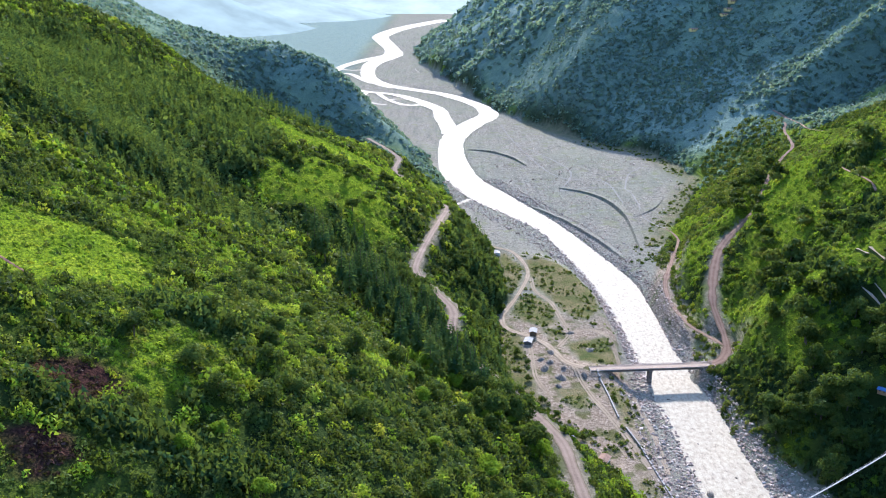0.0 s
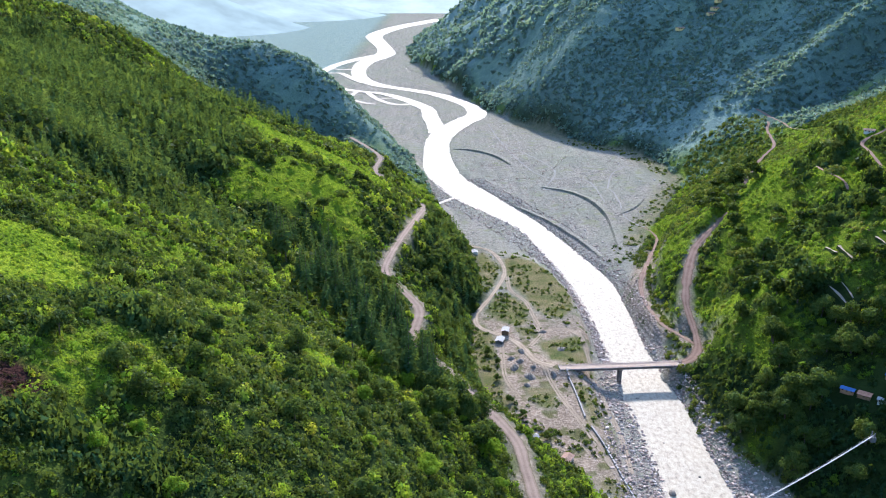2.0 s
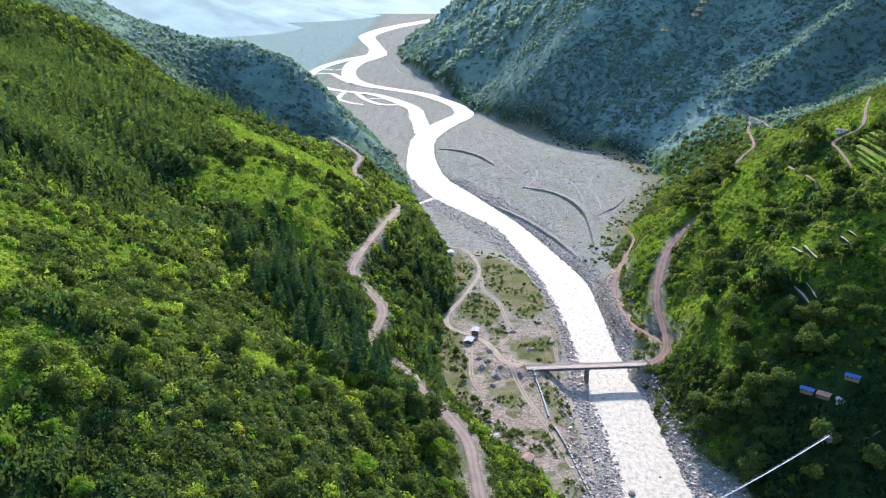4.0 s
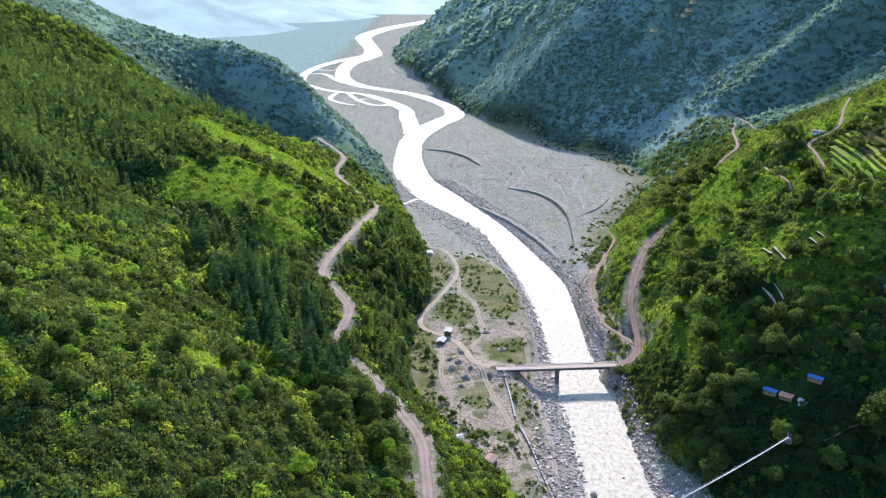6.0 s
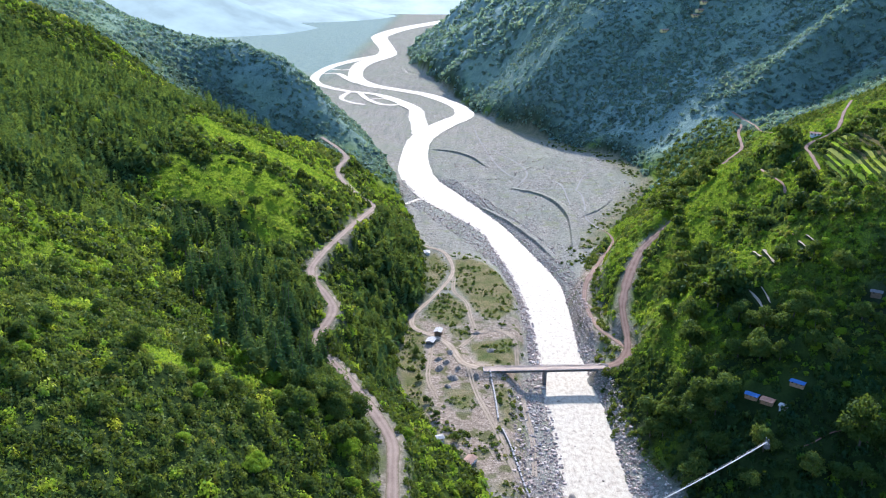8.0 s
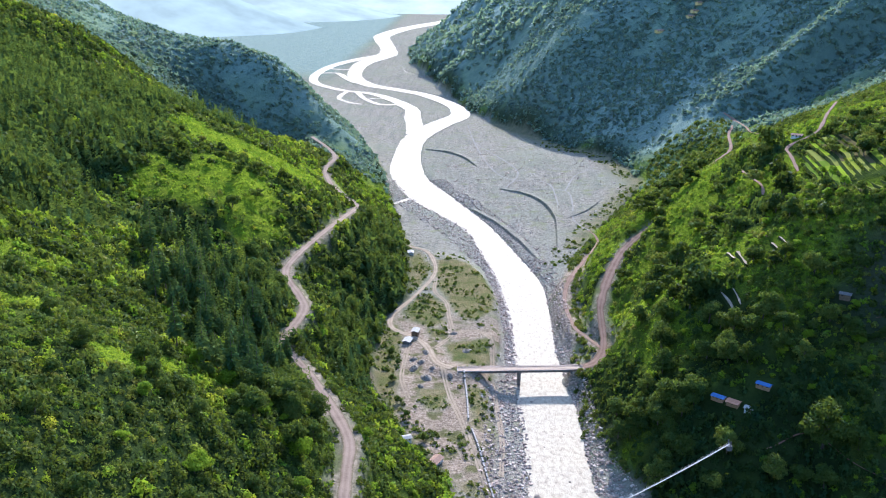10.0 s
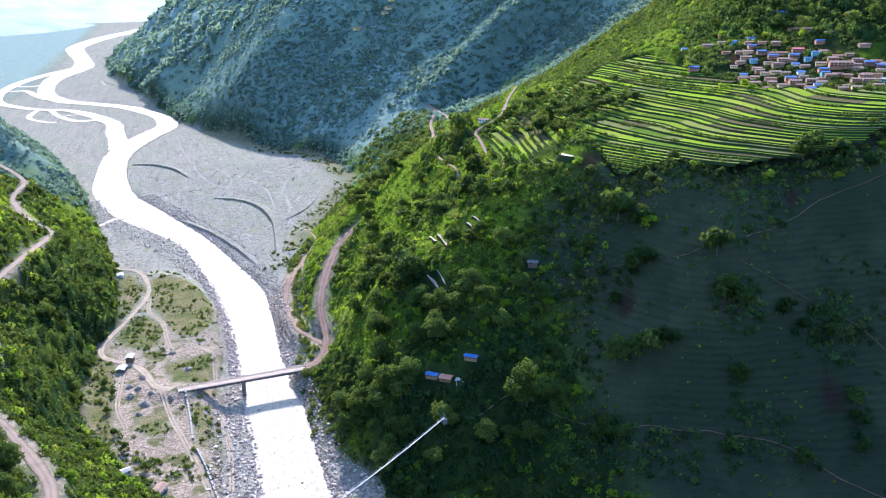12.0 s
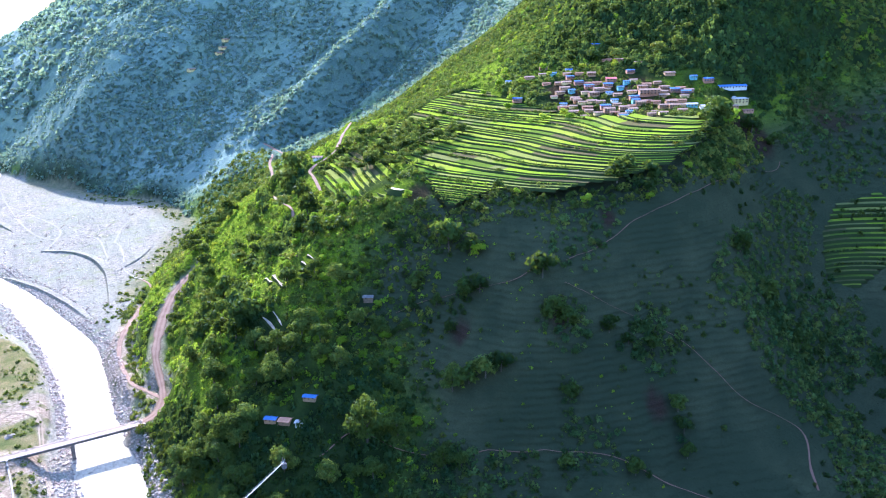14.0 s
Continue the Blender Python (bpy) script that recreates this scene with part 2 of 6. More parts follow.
LEFT_HEIGHTS = [(-150, 190, 205), (-200, 260, 228), (-110, 431, 146), (-143, 427, 172), (-230, 450, 225), (-127, 559, 122),
                (-101, 582, 119), (-150, 586, 146), (-260, 620, 196), (-83, 757, 108), (-123, 721, 131), (-40, 860, 66), (-180, 830, 140),
                (-233, 930, 142), (-318, 884, 175), (-420, 720, 228), (-600, 600, 320), (-400, 300, 330), (-150, 0, 215), (-400, 0, 330)]
LEFT_FAR_RIDGE = [(-48, 1015, 55), (-20, 1080, 32), (-53, 1120, 60), (-98, 1150, 94), (-156, 1160, 142), (-215, 1210, 157),
                  (-295, 1250, 160), (-394, 1300, 176), (-450, 1330, 202), (-640, 1420, 290), (-321, 1018, 184), (-133, 1085, 58), (-206, 1100, 92), (-70, 1105, 50),
                  (-250, 1450, 80), (-420, 1600, 90), (-900, 1500, 330), (-900, 900, 400)]
RIGHT_TOE = [(222, -100, 6), (205, 200, 6), (206, 330, 6), (202, 400, 5), (190, 432, 5), (184, 470, 6), (186, 530, 8), (192, 600, 7), (206, 772, 10),
             (250, 881, 13), (324, 1050, 15), (306, 1200, 14), (262, 1277, 8), (220, 1381, 5), (170, 1502, 3), (118, 1620, 3),
             (80, 1800, 3), (30, 2060, 4), (-40, 2400, 5), (-70, 2650, 5), (0, 3100, 8), (90, 3600, 10)]
RIGHT_SLOPE = [(204, 438, 30), (222, 489, 43), (214, 599, 21), (239, 464, 56), (246, 528, 79), (258, 496, 73), (270, 545, 87),
               (271, 472, 75), (293, 613, 87), (309, 613, 105), (301, 444, 88), (303, 503, 109), (324, 416, 66), (243, 734, 49),
               (264, 421, 60), (341, 456, 105), (252, 384, 45), (266, 378, 34), (348, 366, 72), (380, 383, 102),
               (354, 339, 33), (262, 345, 12), (228, 352, 13), (300, 318, 13), (345, 306, 14), (300, 260, 9), (300, 180, 10)]
RIGHT_PLATEAU = [(362, 446, 124), (346, 518, 148), (356, 486, 145), (342, 682, 126), (366, 735, 135), (384, 460, 150), (441, 430, 157), (449, 504, 168),
                 (554, 457, 182), (539, 517, 181), (547, 647, 200), (592, 543, 196), (539, 424, 177), (505, 415, 171), (466, 417, 164), (578, 444, 185), (440, 620, 170), (500, 860, 150),
                 (620, 950, 192), (750, 1040, 240), (357, 957, 50), (371, 1088, 57), (423, 1090, 80), (312, 1123, 15), (650, 620, 228),
                 (740, 600, 282), (720, 700, 290), (900, 850, 400), (690, 530, 215), (620, 800, 222)]
RIGHT_SHADE = [(429, 313, 34), (470, 352, 88), (519, 342, 84), (511, 299, 33), (493, 270, 12), (509, 386, 130), (560, 320, 22), (600, 380, 70),
               (650, 450, 132), (640, 300, 62), (677, 400, 104), (760, 440, 148), (720, 300, 105), (860, 560, 262), (440, 215, 12), (480, 150, 20), (600, 200, 60), (800, 200, 200)]
RIGHT_MOUNTAIN = [(297, 1212, 28), (448, 1234, 116), (520, 1120, 108), (650, 1080, 172), (577, 1195, 173), (534, 1262, 153), (514, 1309, 155),
                  (437, 1444, 172), (234, 1421, 60), (199, 1523, 66), (171, 1689, 62), (98, 1898, 62), (84, 2131, 88), (60, 2450, 90),
                  (70, 2650, 118), (260, 2000, 230), (420, 1750, 300), (700, 1450, 330), (850, 1250, 330), (1100, 1000, 420), (300, 2700, 260),
                  (800, 2200, 500), (1300, 1500, 560), (250, 3300, 160), (700, 3200, 420)]


def thin_plate(points, smooth):
    """A smooth surface over scattered heights."""
    p = np.array(points, float)
    c, s = p[:, :2] / 400.0, len(p)
    def kernel(r2):
        return r2 * np.log(r2 + 1e-9)
    d2 = ((c[:, None] - c[None]) ** 2).sum(2)
    a = np.zeros((s + 3, s + 3))
    a[:s, :s], a[:s, s], a[:s, s + 1:], a[s, :s], a[s + 1:, :s] = kernel(d2) + smooth * np.eye(s), 1, c, 1, c.T
    w = np.linalg.solve(a, np.concatenate([p[:, 2], np.zeros(3)]))
    def height(x, y):
        x, y = np.asarray(x, float) / 400.0, np.asarray(y, float) / 400.0
        z = w[s] + w[s + 1] * x + w[s + 2] * y
        for k in range(s):
            z = z + w[k] * kernel((x - c[k, 0]) ** 2 + (y - c[k, 1]) ** 2)
        return z
    return height


slopes = thin_plate(LEFT_TOE + LEFT_SLOPE + LEFT_HEIGHTS + LEFT_FAR_RIDGE + RIGHT_TOE + RIGHT_SLOPE + RIGHT_PLATEAU
                    + RIGHT_SHADE + RIGHT_MOUNTAIN + [(390, 381, 114)] + [(150, y, 2) for y in (0, 200, 400, 600, 750)] + [(60, 1100, 2), (30, 1400, 2), (-50, 1800, 2), (-150, 2300, 2), (-150, 3000, 3)], 0.008)


def smoothstep(a, b, v):
    t = np.clip((v - a) / (b - a), 0, 1)
    return t * t * (3 - 2 * t)


def lattice(ix, iy, seed):
    v = np.sin(ix * 127.1 + iy * 311.7 + seed * 74.7) * 43758.5453
    return v - np.floor(v)


def value_noise(x, y, size, seed=0):
    """Smooth noise from 0 to 1 with cells of that many metres."""
    x, y = np.asarray(x, float) / size, np.asarray(y, float) / size
    ix, iy = np.floor(x), np.floor(y)
    fx, fy = x - ix, y - iy
    fx, fy = fx * fx * (3 - 2 * fx), fy * fy * (3 - 2 * fy)
    a, b = lattice(ix, iy, seed), lattice(ix + 1, iy, seed)
    c, d = lattice(ix, iy + 1, seed), lattice(ix + 1, iy + 1, seed)
    return (a * (1 - fx) + b * fx) * (1 - fy) + (c * (1 - fx) + d * fx) * fy


def fractal(x, y, size, octaves=4, seed=0):
    z, amp, tot = 0, 1.0, 0
    for k in range(octaves):
        z, tot = z + amp * value_noise(x + 13.7 * k, y - 7.1 * k, size / 2 ** k, seed + k), tot + amp
        amp *= 0.55
    return z / tot


def curve(points, step):
    """A smooth line through the points, resampled every step metres."""
    p = np.array(points, float)
    q = np.vstack([2 * p[0] - p[1], p, 2 * p[-1] - p[-2]])
    out = []
    for k in range(1, len(q) - 2):
        a, b, c, d = q[k - 1], q[k], q[k + 1], q[k + 2]
        n = max(2, int(np.linalg.norm((c - b)[:2]) / step))
        for t in np.arange(n) / n:
            out.append(0.5 * (2 * b + (c - a) * t + (2 * a - 5 * b + 4 * c - d) * t * t + (3 * b - a - 3 * c + d) * t ** 3))
    return np.array(out + [p[-1]])


def nearest(x, y, line, reach):
    """Distance from points to a line and the line's own values there (only within reach; else far)."""
    x, y = np.asarray(x, float), np.asarray(y, float)
    best, extra = np.full(x.shape, 1e6), np.zeros(x.shape + (line.shape[1] - 2,))
    lo, hi = line[:, :2].min(0) - reach, line[:, :2].max(0) + reach
    sel = np.nonzero((x > lo[0]) & (x < hi[0]) & (y > lo[1]) & (y < hi[1]))
    if not len(sel[0]):
        return best, extra
    px, py = x[sel], y[sel]
    bd, be = np.full(px.shape, 1e6), np.zeros(px.shape + (line.shape[1] - 2,))
    for a, b in zip(line[:-1], line[1:]):
        d = b[:2] - a[:2]
        t = np.clip(((px - a[0]) * d[0] + (py - a[1]) * d[1]) / (d @ d + 1e-9), 0, 1)
        r = np.hypot(px - a[0] - t * d[0], py - a[1] - t * d[1])
        m = r < bd
        bd[m], be[m] = r[m], a[2:] + t[m][:, None] * (b[2:] - a[2:])
    best[sel], extra[sel] = bd, be
    return best, extra


# river: x, y, half width
RIVER = curve([(168, -150, 20), (163, 200, 19), (161, 404, 19), (161.5, 450, 18), (161, 500, 19), (159, 570, 16.5), (159, 610, 16.5),
               (159, 666, 18), (155, 732, 20), (140, 810, 17), (117, 903, 16), (66, 1018, 25), (38, 1100, 23), (26, 1164, 22.5),
               (21, 1274, 19), (27, 1390, 19), (60, 1510, 20), (94, 1600, 19), (90, 1690, 16), (58, 1779, 14), (13, 1864, 14),
               (-49, 1931, 14), (-115, 2002, 16), (-159, 2119, 17), (-178, 2290, 18), (-172, 2455, 22), (-132, 2649, 28), (-145, 2855, 24), (-192, 3160, 28), (-205, 3340, 30), (-162, 3625, 32), (-88, 3880, 34), (50, 4253, 36)], 12)
SIDE_CHANNEL = curve([(22, 1420, 13), (18, 1500, 14), (10, 1573, 14), (1, 1673, 13), (-45, 1785, 12), (-95, 1863, 9), (-158, 1903, 9), (-214, 1972, 9), (-248, 2047, 10), (-264, 2181, 11),
                      (-250, 2360, 13), (-200, 2525, 16), (-135, 2649, 20)], 12)
BRAIDS = [curve(p, 10) for p in ([(-262, 2193, 6), (-218, 2205, 7), (-173, 2088, 7), (-148, 2030, 6)], [(-150, 1890, 4), (-156, 1830, 5), (-150, 1780, 4), (-112, 1726, 4), (-84, 1718, 2)],
                                 [(-128, 1885, 5), (-99, 1785, 5), (-60, 1718, 6), (-30, 1722, 6), (0, 1660, 5)], [(-99, 1785, 3), (-70, 1800, 3), (-40, 1775, 3)], [(-250, 2300, 6), (-215, 2280, 5), (-180, 2300, 5)],
                                 [(-60, 2340, 2), (-45, 2240, 3), (-10, 2170, 2), (0, 2120, 1.5)], [(40, 1012, 4), (22, 985, 2.5), (18, 955, 2), (24, 925, 1.5)])]

# roads: x, y, height, half width
ROAD_MAIN = curve([(60, 240, 68, 2.6), (60, 275, 68, 2.7), (59, 301, 68, 2.7), (57.5, 323, 68, 2.8), (56.5, 339, 68, 2.8), (53, 352, 68, 2.8), (45, 371, 68, 2.7), (31, 400, 68.5, 2.5),
                   (21, 417, 69.2, 2.4), (9, 436, 70.5, 2.6), (6, 451, 71, 3.0), (9, 474, 71, 3.3), (9, 493, 71, 3.3), (0, 517, 71.5, 2.9), (-10, 538, 72, 2.9), (-15, 560, 72, 2.9), (-12, 600, 71, 2.6),
                   (-4, 660, 68, 2.6), (4, 720, 63, 3.0), (8, 765, 59, 3.0),
                   (-6, 800, 57, 2.8), (-30, 860, 56, 2.6), (-46, 930, 55, 2.6), (-44, 985, 55, 2.6), (-58, 1030, 56, 2.6), (-90, 1090, 60, 2.6)], 6)
ROAD_FLATS = curve([(30, 815, 9, 2.0), (58, 800, 9, 2.0), (72, 786, 9, 2.3), (80, 750, 9, 2.3), (79, 718, 9, 2.1), (65, 670, 9, 2.0), (51, 630, 9, 2.2),
                    (53, 606, 9, 2.4), (68, 591, 9.3, 2.5), (79, 576, 9.6, 2.7), (86, 552, 10.4, 3.2), (93, 538, 11.5, 3.1), (106, 531.7, 12.0, 2.8)], 5)
ROAD_EAST = curve([(184, 538.3, 12.0, 3.0), (194, 543.5, 12.6, 3.2), (202, 555, 14.4, 3.2), (205.5, 571, 17, 2.9), (207, 592, 21.5, 2.9), (208.5, 612, 26, 2.9), (214, 634, 31, 3.2), (224, 664, 37, 4.0), (236, 692, 42.5, 3.6),
                   (250, 713, 48, 3.0), (266, 731, 53, 2.4), (292, 772, 57, 1.9), (322, 835, 59, 1.8), (355, 900, 65, 1.8), (385, 945, 71, 1.8), (403, 975, 74, 1.8), (420, 1045, 77, 1.9), (436, 1085, 80, 2.2),
                   (446, 1110, 82, 2.2), (438, 1148, 88, 1.8)], 6)
ROAD_LOW = curve([(205, 562, 14, 1.5), (197, 583, 13.2, 1.5), (190, 600, 13, 1.5), (187, 640, 12.5, 1.6), (188.5, 668, 13, 1.8), (192, 688, 14.2, 2.4), (198, 706, 16, 3.0), (212, 745, 15, 1.5), (236, 815, 13.5, 1.3), (232, 850, 13.5, 1.2)], 8)
ROAD_CUT = curve([(329, 708, 112, 1.0), (327, 692, 114.3, 1.4), (324, 666, 116, 1.4), (325, 636, 116, 1.2), (318, 610, 113, 1.0)], 6)
ROAD_FORK = curve([(447, 1108, 82, 1.5), (444, 1060, 83.5, 1.3), (437, 1012, 85.5, 1.2), (446, 965, 92, 1.0)], 6)
ROAD_RIM = curve([(345, 622, 130, 1.3), (351, 655, 134, 1.5), (356, 680, 136, 1.6), (368, 684, 141, 1.3), (381, 690, 146, 1.3), (394, 712, 149.5, 1.3), (410, 745, 152, 1.2), (440, 800, 155, 1.0)], 6)
ROADS = [("road_main", ROAD_MAIN, "pink"), ("road_flats", ROAD_FLATS, "road"), ("road_east", ROAD_EAST, "red"), ("road_low", ROAD_LOW, "low"), ("road_cut", ROAD_CUT, "red"), ("road_fork", ROAD_FORK, "red"), ("road_rim", ROAD_RIM, "red")]


def field_plane(x, y):
    return 66.5 + 0.1737 * x + 0.0470 * y


def inside(x, y, outline):
    """Metres inside a closed outline (negative: outside)."""
    d, odd = np.full(np.shape(x), 1e6), np.zeros(np.shape(x), bool)
    for (ax, ay), (bx, by) in zip(outline, outline[1:] + outline[:1]):
        t = np.clip(((x - ax) * (bx - ax) + (y - ay) * (by - ay)) / ((bx - ax) ** 2 + (by - ay) ** 2), 0, 1)
        d = np.minimum(d, np.hypot(x - ax - t * (bx - ax), y - ay - t * (by - ay)))
        odd ^= ((ay > y) != (by > y)) & (x < ax + (bx - ax) * (y - ay) / (by - ay + 1e-9))
    return np.where(odd, d, -d)


FIELD_OUTLINE = [(372, 457), (402, 452), (430, 424), (465, 412), (505, 410), (537, 419), (580, 439), (560, 463), (546, 495), (520, 541),
                 (512, 623), (522, 690), (480, 700), (440, 672), (398, 640), (390, 580), (378, 520)]

GULLY_FIELDS = [(622, 384), (640, 372), (690, 372), (720, 392), (712, 418), (676, 426), (645, 410)]


def fields_mask(x, y):
    """1 on the terraced plateau below the village."""
    x, y = np.asarray(x, float), np.asarray(y, float)
    return smoothstep(-3, 3, inside(x, y, FIELD_OUTLINE) + 7 * (fractal(x, y, 24, 2, 9) - 0.5))


def west_mask(x, y):
    """1 on the lower terraces at the western lip of the plateau."""
    x, y = np.asarray(x, float), np.asarray(y, float)
    return (1 - smoothstep(0.85, 1.05, np.hypot((x - 362 - 0.14 * (y - 580)) / 24.0, (y - 585) / 84.0) + 0.2 * (fractal(x, y, 30, 2, 29) - 0.5))) * (1 - fields_mask(x, y))


def valley_side(x, y):
    """Metres outside the valley floor (negative: on it), by the two toes."""
    l, r = np.array(LEFT_TOE, float), np.array(RIGHT_TOE, float)
    lx = np.interp(y, l[:16, 1], l[:16, 0])
    lx = np.where(np.asarray(y) > 1600, -132 - (np.asarray(y) - 1600) * 5.0, lx)
    return np.maximum(lx - x, x - np.interp(y, r[:, 1], r[:, 0]))


def floor_height(x, y):
    """The valley floor: flats by the bridge, shingle, and the gravel fan rising to the toe."""
    rx = np.interp(y, RIVER[:, 1], RIVER[:, 0])
    rw = np.interp(y, RIVER[:, 1], RIVER[:, 2])
    right, left = np.clip(x - rx - rw, 0, 400), np.clip(rx - rw - x, 0, 400)
    r = np.array(RIGHT_TOE, float)
    span = np.maximum(np.interp(y, r[:, 1], r[:, 0]) - rx - rw, 8)
    rise = np.interp(y, r[:, 1], r[:, 2])
    z = np.where(x > rx, 0.8 + (rise - 0.8) * np.clip(right / span, 0, 1.2) ** 0.8, 1.0)
    flats = smoothstep(300, 400, y) * (1 - smoothstep(770, 812, y))
    edge = np.interp(y, [300, 450, 520, 600, 680, 740, 800], [30, 30, 28, 14, 12, 18, 40])
    z = np.where(x <= rx, 1.0 + flats * 8.0 * smoothstep(edge * 0.35, edge, left) + 0.02 * left * (1 - flats) * (1 - 0.9 * smoothstep(1350, 1650, y)), z)
    return z - 1.4 * smoothstep(1250, 1420, y) * (1 - smoothstep(3, 8, z)) + 0.7 * (fractal(x, y, 30, 3, 5) - 0.5)


GULLY = curve([(-205, 385, 4), (-166, 396, 9), (-146, 410, 12), (-127, 432, 13), (-109, 467, 13), (-92, 520, 12), (-62, 555, 9), (-38, 575, 3)], 8)

RAVINE = curve([(450, 1115, 8), (520, 1138, 26), (590, 1160, 32), (670, 1185, 32), (780, 1235, 20)], 10)
SPUR = curve([(465, 1160, 6), (530, 1188, 20), (600, 1218, 24), (690, 1255, 24), (800, 1310, 10)], 10)


def raw_height(x, y):
    x, y = np.asarray(x, float), np.asarray(y, float)
    side = valley_side(x, y)
    rough = smoothstep(0, 60, side) * (1 - fields_mask(x, y)) * (1 - 0.9 * west_mask(x, y))
    hill = slopes(x, y)
    hill = hill + rough * ((16 - 7 * smoothstep(150, 250, x)) * (fractal(x, y, 90, 4, 1) - 0.5) + 3.0 * (fractal(x, y, 14, 2, 3) - 0.5))
    far = smoothstep(1000, 1500, y) * smoothstep(20, 200, side)
    hill = hill + far * 70 * (fractal(x + 0.3 * y, y, 260, 4, 21) - 0.5)
    d, e = nearest(x, y, GULLY, 40)
    hill = hill - e[..., 0] * (1 - smoothstep(2, 34, d))
    d, e = nearest(x, y, RAVINE, 60)
    hill = hill - e[..., 0] * (1 - smoothstep(4, 50, d))
    d, e = nearest(x, y, SPUR, 60)
    hill = hill + e[..., 0] * (1 - smoothstep(4, 45, d))
    z = floor_height(x, y) * (1 - smoothstep(-6, 14, side)) + np.maximum(hill, 1.5) * smoothstep(-6, 14, side)
    return z


def land(x, y):
    """Ground with roads benched in and the river bed cut."""
    x, y = np.asarray(x, float), np.asarray(y, float)
    z = raw_height(x, y)
    for _, line, _ in ROADS:
        d, e = nearest(x, y, line, 16)
        w = 1 - smoothstep(e[..., 1] + 2.5, e[..., 1] + 10, d)
        z = z * (1 - w) + (e[..., 0] - 0.35) * w
    for line in [RIVER, SIDE_CHANNEL] + BRAIDS:
        d, e = nearest(x, y, line, 60)
        w = 1 - smoothstep(e[..., 0] - 5, e[..., 0] + 3, d)
        z = z * (1 - w) + -1.6 * w
    return z


# ---- building helpers ----
def link_mesh(name, verts, faces, mat, parent=None, label="", smooth=False):
    me = bpy.data.meshes.new(name)
    me.from_pydata([tuple(v) for v in verts], [], [tuple(f) for f in faces])
    if mat:
        me.materials.append(mat)
    if smooth:
        me.polygons.foreach_set("use_smooth", [True] * len(me.polygons))
    ob = new(name, me)
    ob.parent = parent
    if label:
        ob["label"] = label
    return ob


def part(name, bm, mat, parent=None, label=""):
    me = bpy.data.meshes.new(name)
    bm.to_mesh(me)
    bm.free()
    if mat:
        me.materials.append(mat)
    ob = new(name, me)
    ob.parent = parent
    if label:
        ob["label"] = label
    return ob


def box(bm, x0, x1, y0, y1, z0, z1, bevel=0.0):
    m = Matrix.LocRotScale(((x0 + x1) / 2, (y0 + y1) / 2, (z0 + z1) / 2), None, (x1 - x0, y1 - y0, z1 - z0))
    made = bmesh.ops.create_cube(bm, size=1, matrix=m)
    if bevel:
        edges = list({e for v in made["verts"] for e in v.link_edges})
        bmesh.ops.bevel(bm, geom=edges, offset=bevel, segments=1, affect="EDGES")
    return bm


def solid(name, mat, parent, *boxes, label=""):
    """One part made of a few boxes (x0, x1, y0, y1, z0, z1)."""
    bm = bmesh.new()
    for b in boxes:
        box(bm, *b)
    return part(name, bm, mat, parent, label)


def fast_mesh(name, verts, corners, size, mat, floats=None, smooth=False, normals=None):
    """A large mesh from arrays: all faces have `size` corners."""
    me = bpy.data.meshes.new(name)
    n = len(corners) // size
    me.vertices.add(len(verts))
    me.vertices.foreach_set("co", np.ascontiguousarray(verts, np.float32).ravel())
    me.loops.add(len(corners))
    me.loops.foreach_set("vertex_index", np.ascontiguousarray(corners, np.int32))
    me.polygons.add(n)
    me.polygons.foreach_set("loop_start", np.arange(0, n * size, size, dtype=np.int32))
    me.polygons.foreach_set("use_smooth", np.full(n, smooth))
    me.update(calc_edges=True)
    me.validate()
    for key, values in (floats or {}).items():
        a = me.attributes.new(key, "FLOAT", "POINT")
        a.data.foreach_set("value", np.ascontiguousarray(values, np.float32))
    if normals is not None:
        me.attributes.new("custom_normal", "FLOAT_VECTOR", "POINT").data.foreach_set("vector", np.ascontiguousarray(normals, np.float32).ravel())
    me.materials.append(mat)
    return new(name, me)


# ---- ground ----
def steps(stops):
    out = [stops[0][0]]
    for (a, _), (b, s) in zip(stops, stops[1:]):
        n = max(1, round((b - a) / s))
        out += list(a + (b - a) * (np.arange(n) + 1) / n)
    return np.array(out)


GX = steps([(-4200, 0), (-1400, 200), (-700, 40), (-340, 10), (720, 4), (1000, 20), (1700, 50), (4200, 250)])
GY = steps([(-3000, 0), (-600, 300), (60, 30), (130, 8), (900, 4), (1250, 7), (1600, 11), (2700, 9), (3200, 30), (4800, 110)])
gx, gy = np.meshgrid(GX, GY)
GZ = land(gx, gy)
edge = np.maximum(smoothstep(1200, 2600, np.abs(gx)), smoothstep(400, 1500, -gy))
GZ = GZ * (1 - edge) + 420 * edge
GZ = np.where(gy < 60, np.minimum(GZ, np.where(np.hypot(gx - 70, gy) < 300, 200.0, 600.0)), GZ)
GZ = np.clip(GZ, -3, 900)


def ground(x, y):
    """Height of the ground sheet."""
    x, y = np.asarray(x, float), np.asarray(y, float)
    i = np.clip(np.searchsorted(GX, x) - 1, 0, len(GX) - 2)
    j = np.clip(np.searchsorted(GY, y) - 1, 0, len(GY) - 2)
    u, v = (x - GX[i]) / (GX[i + 1] - GX[i]), (y - GY[j]) / (GY[j + 1] - GY[j])
    return (GZ[j, i] * (1 - u) + GZ[j, i + 1] * u) * (1 - v) + (GZ[j + 1, i] * (1 - u) + GZ[j + 1, i + 1] * u) * v


def near(x, y, cx, cy, r):
    return 1 - smoothstep(0.6 * r, r, np.hypot(np.asarray(x) - cx, np.asarray(y) - cy))


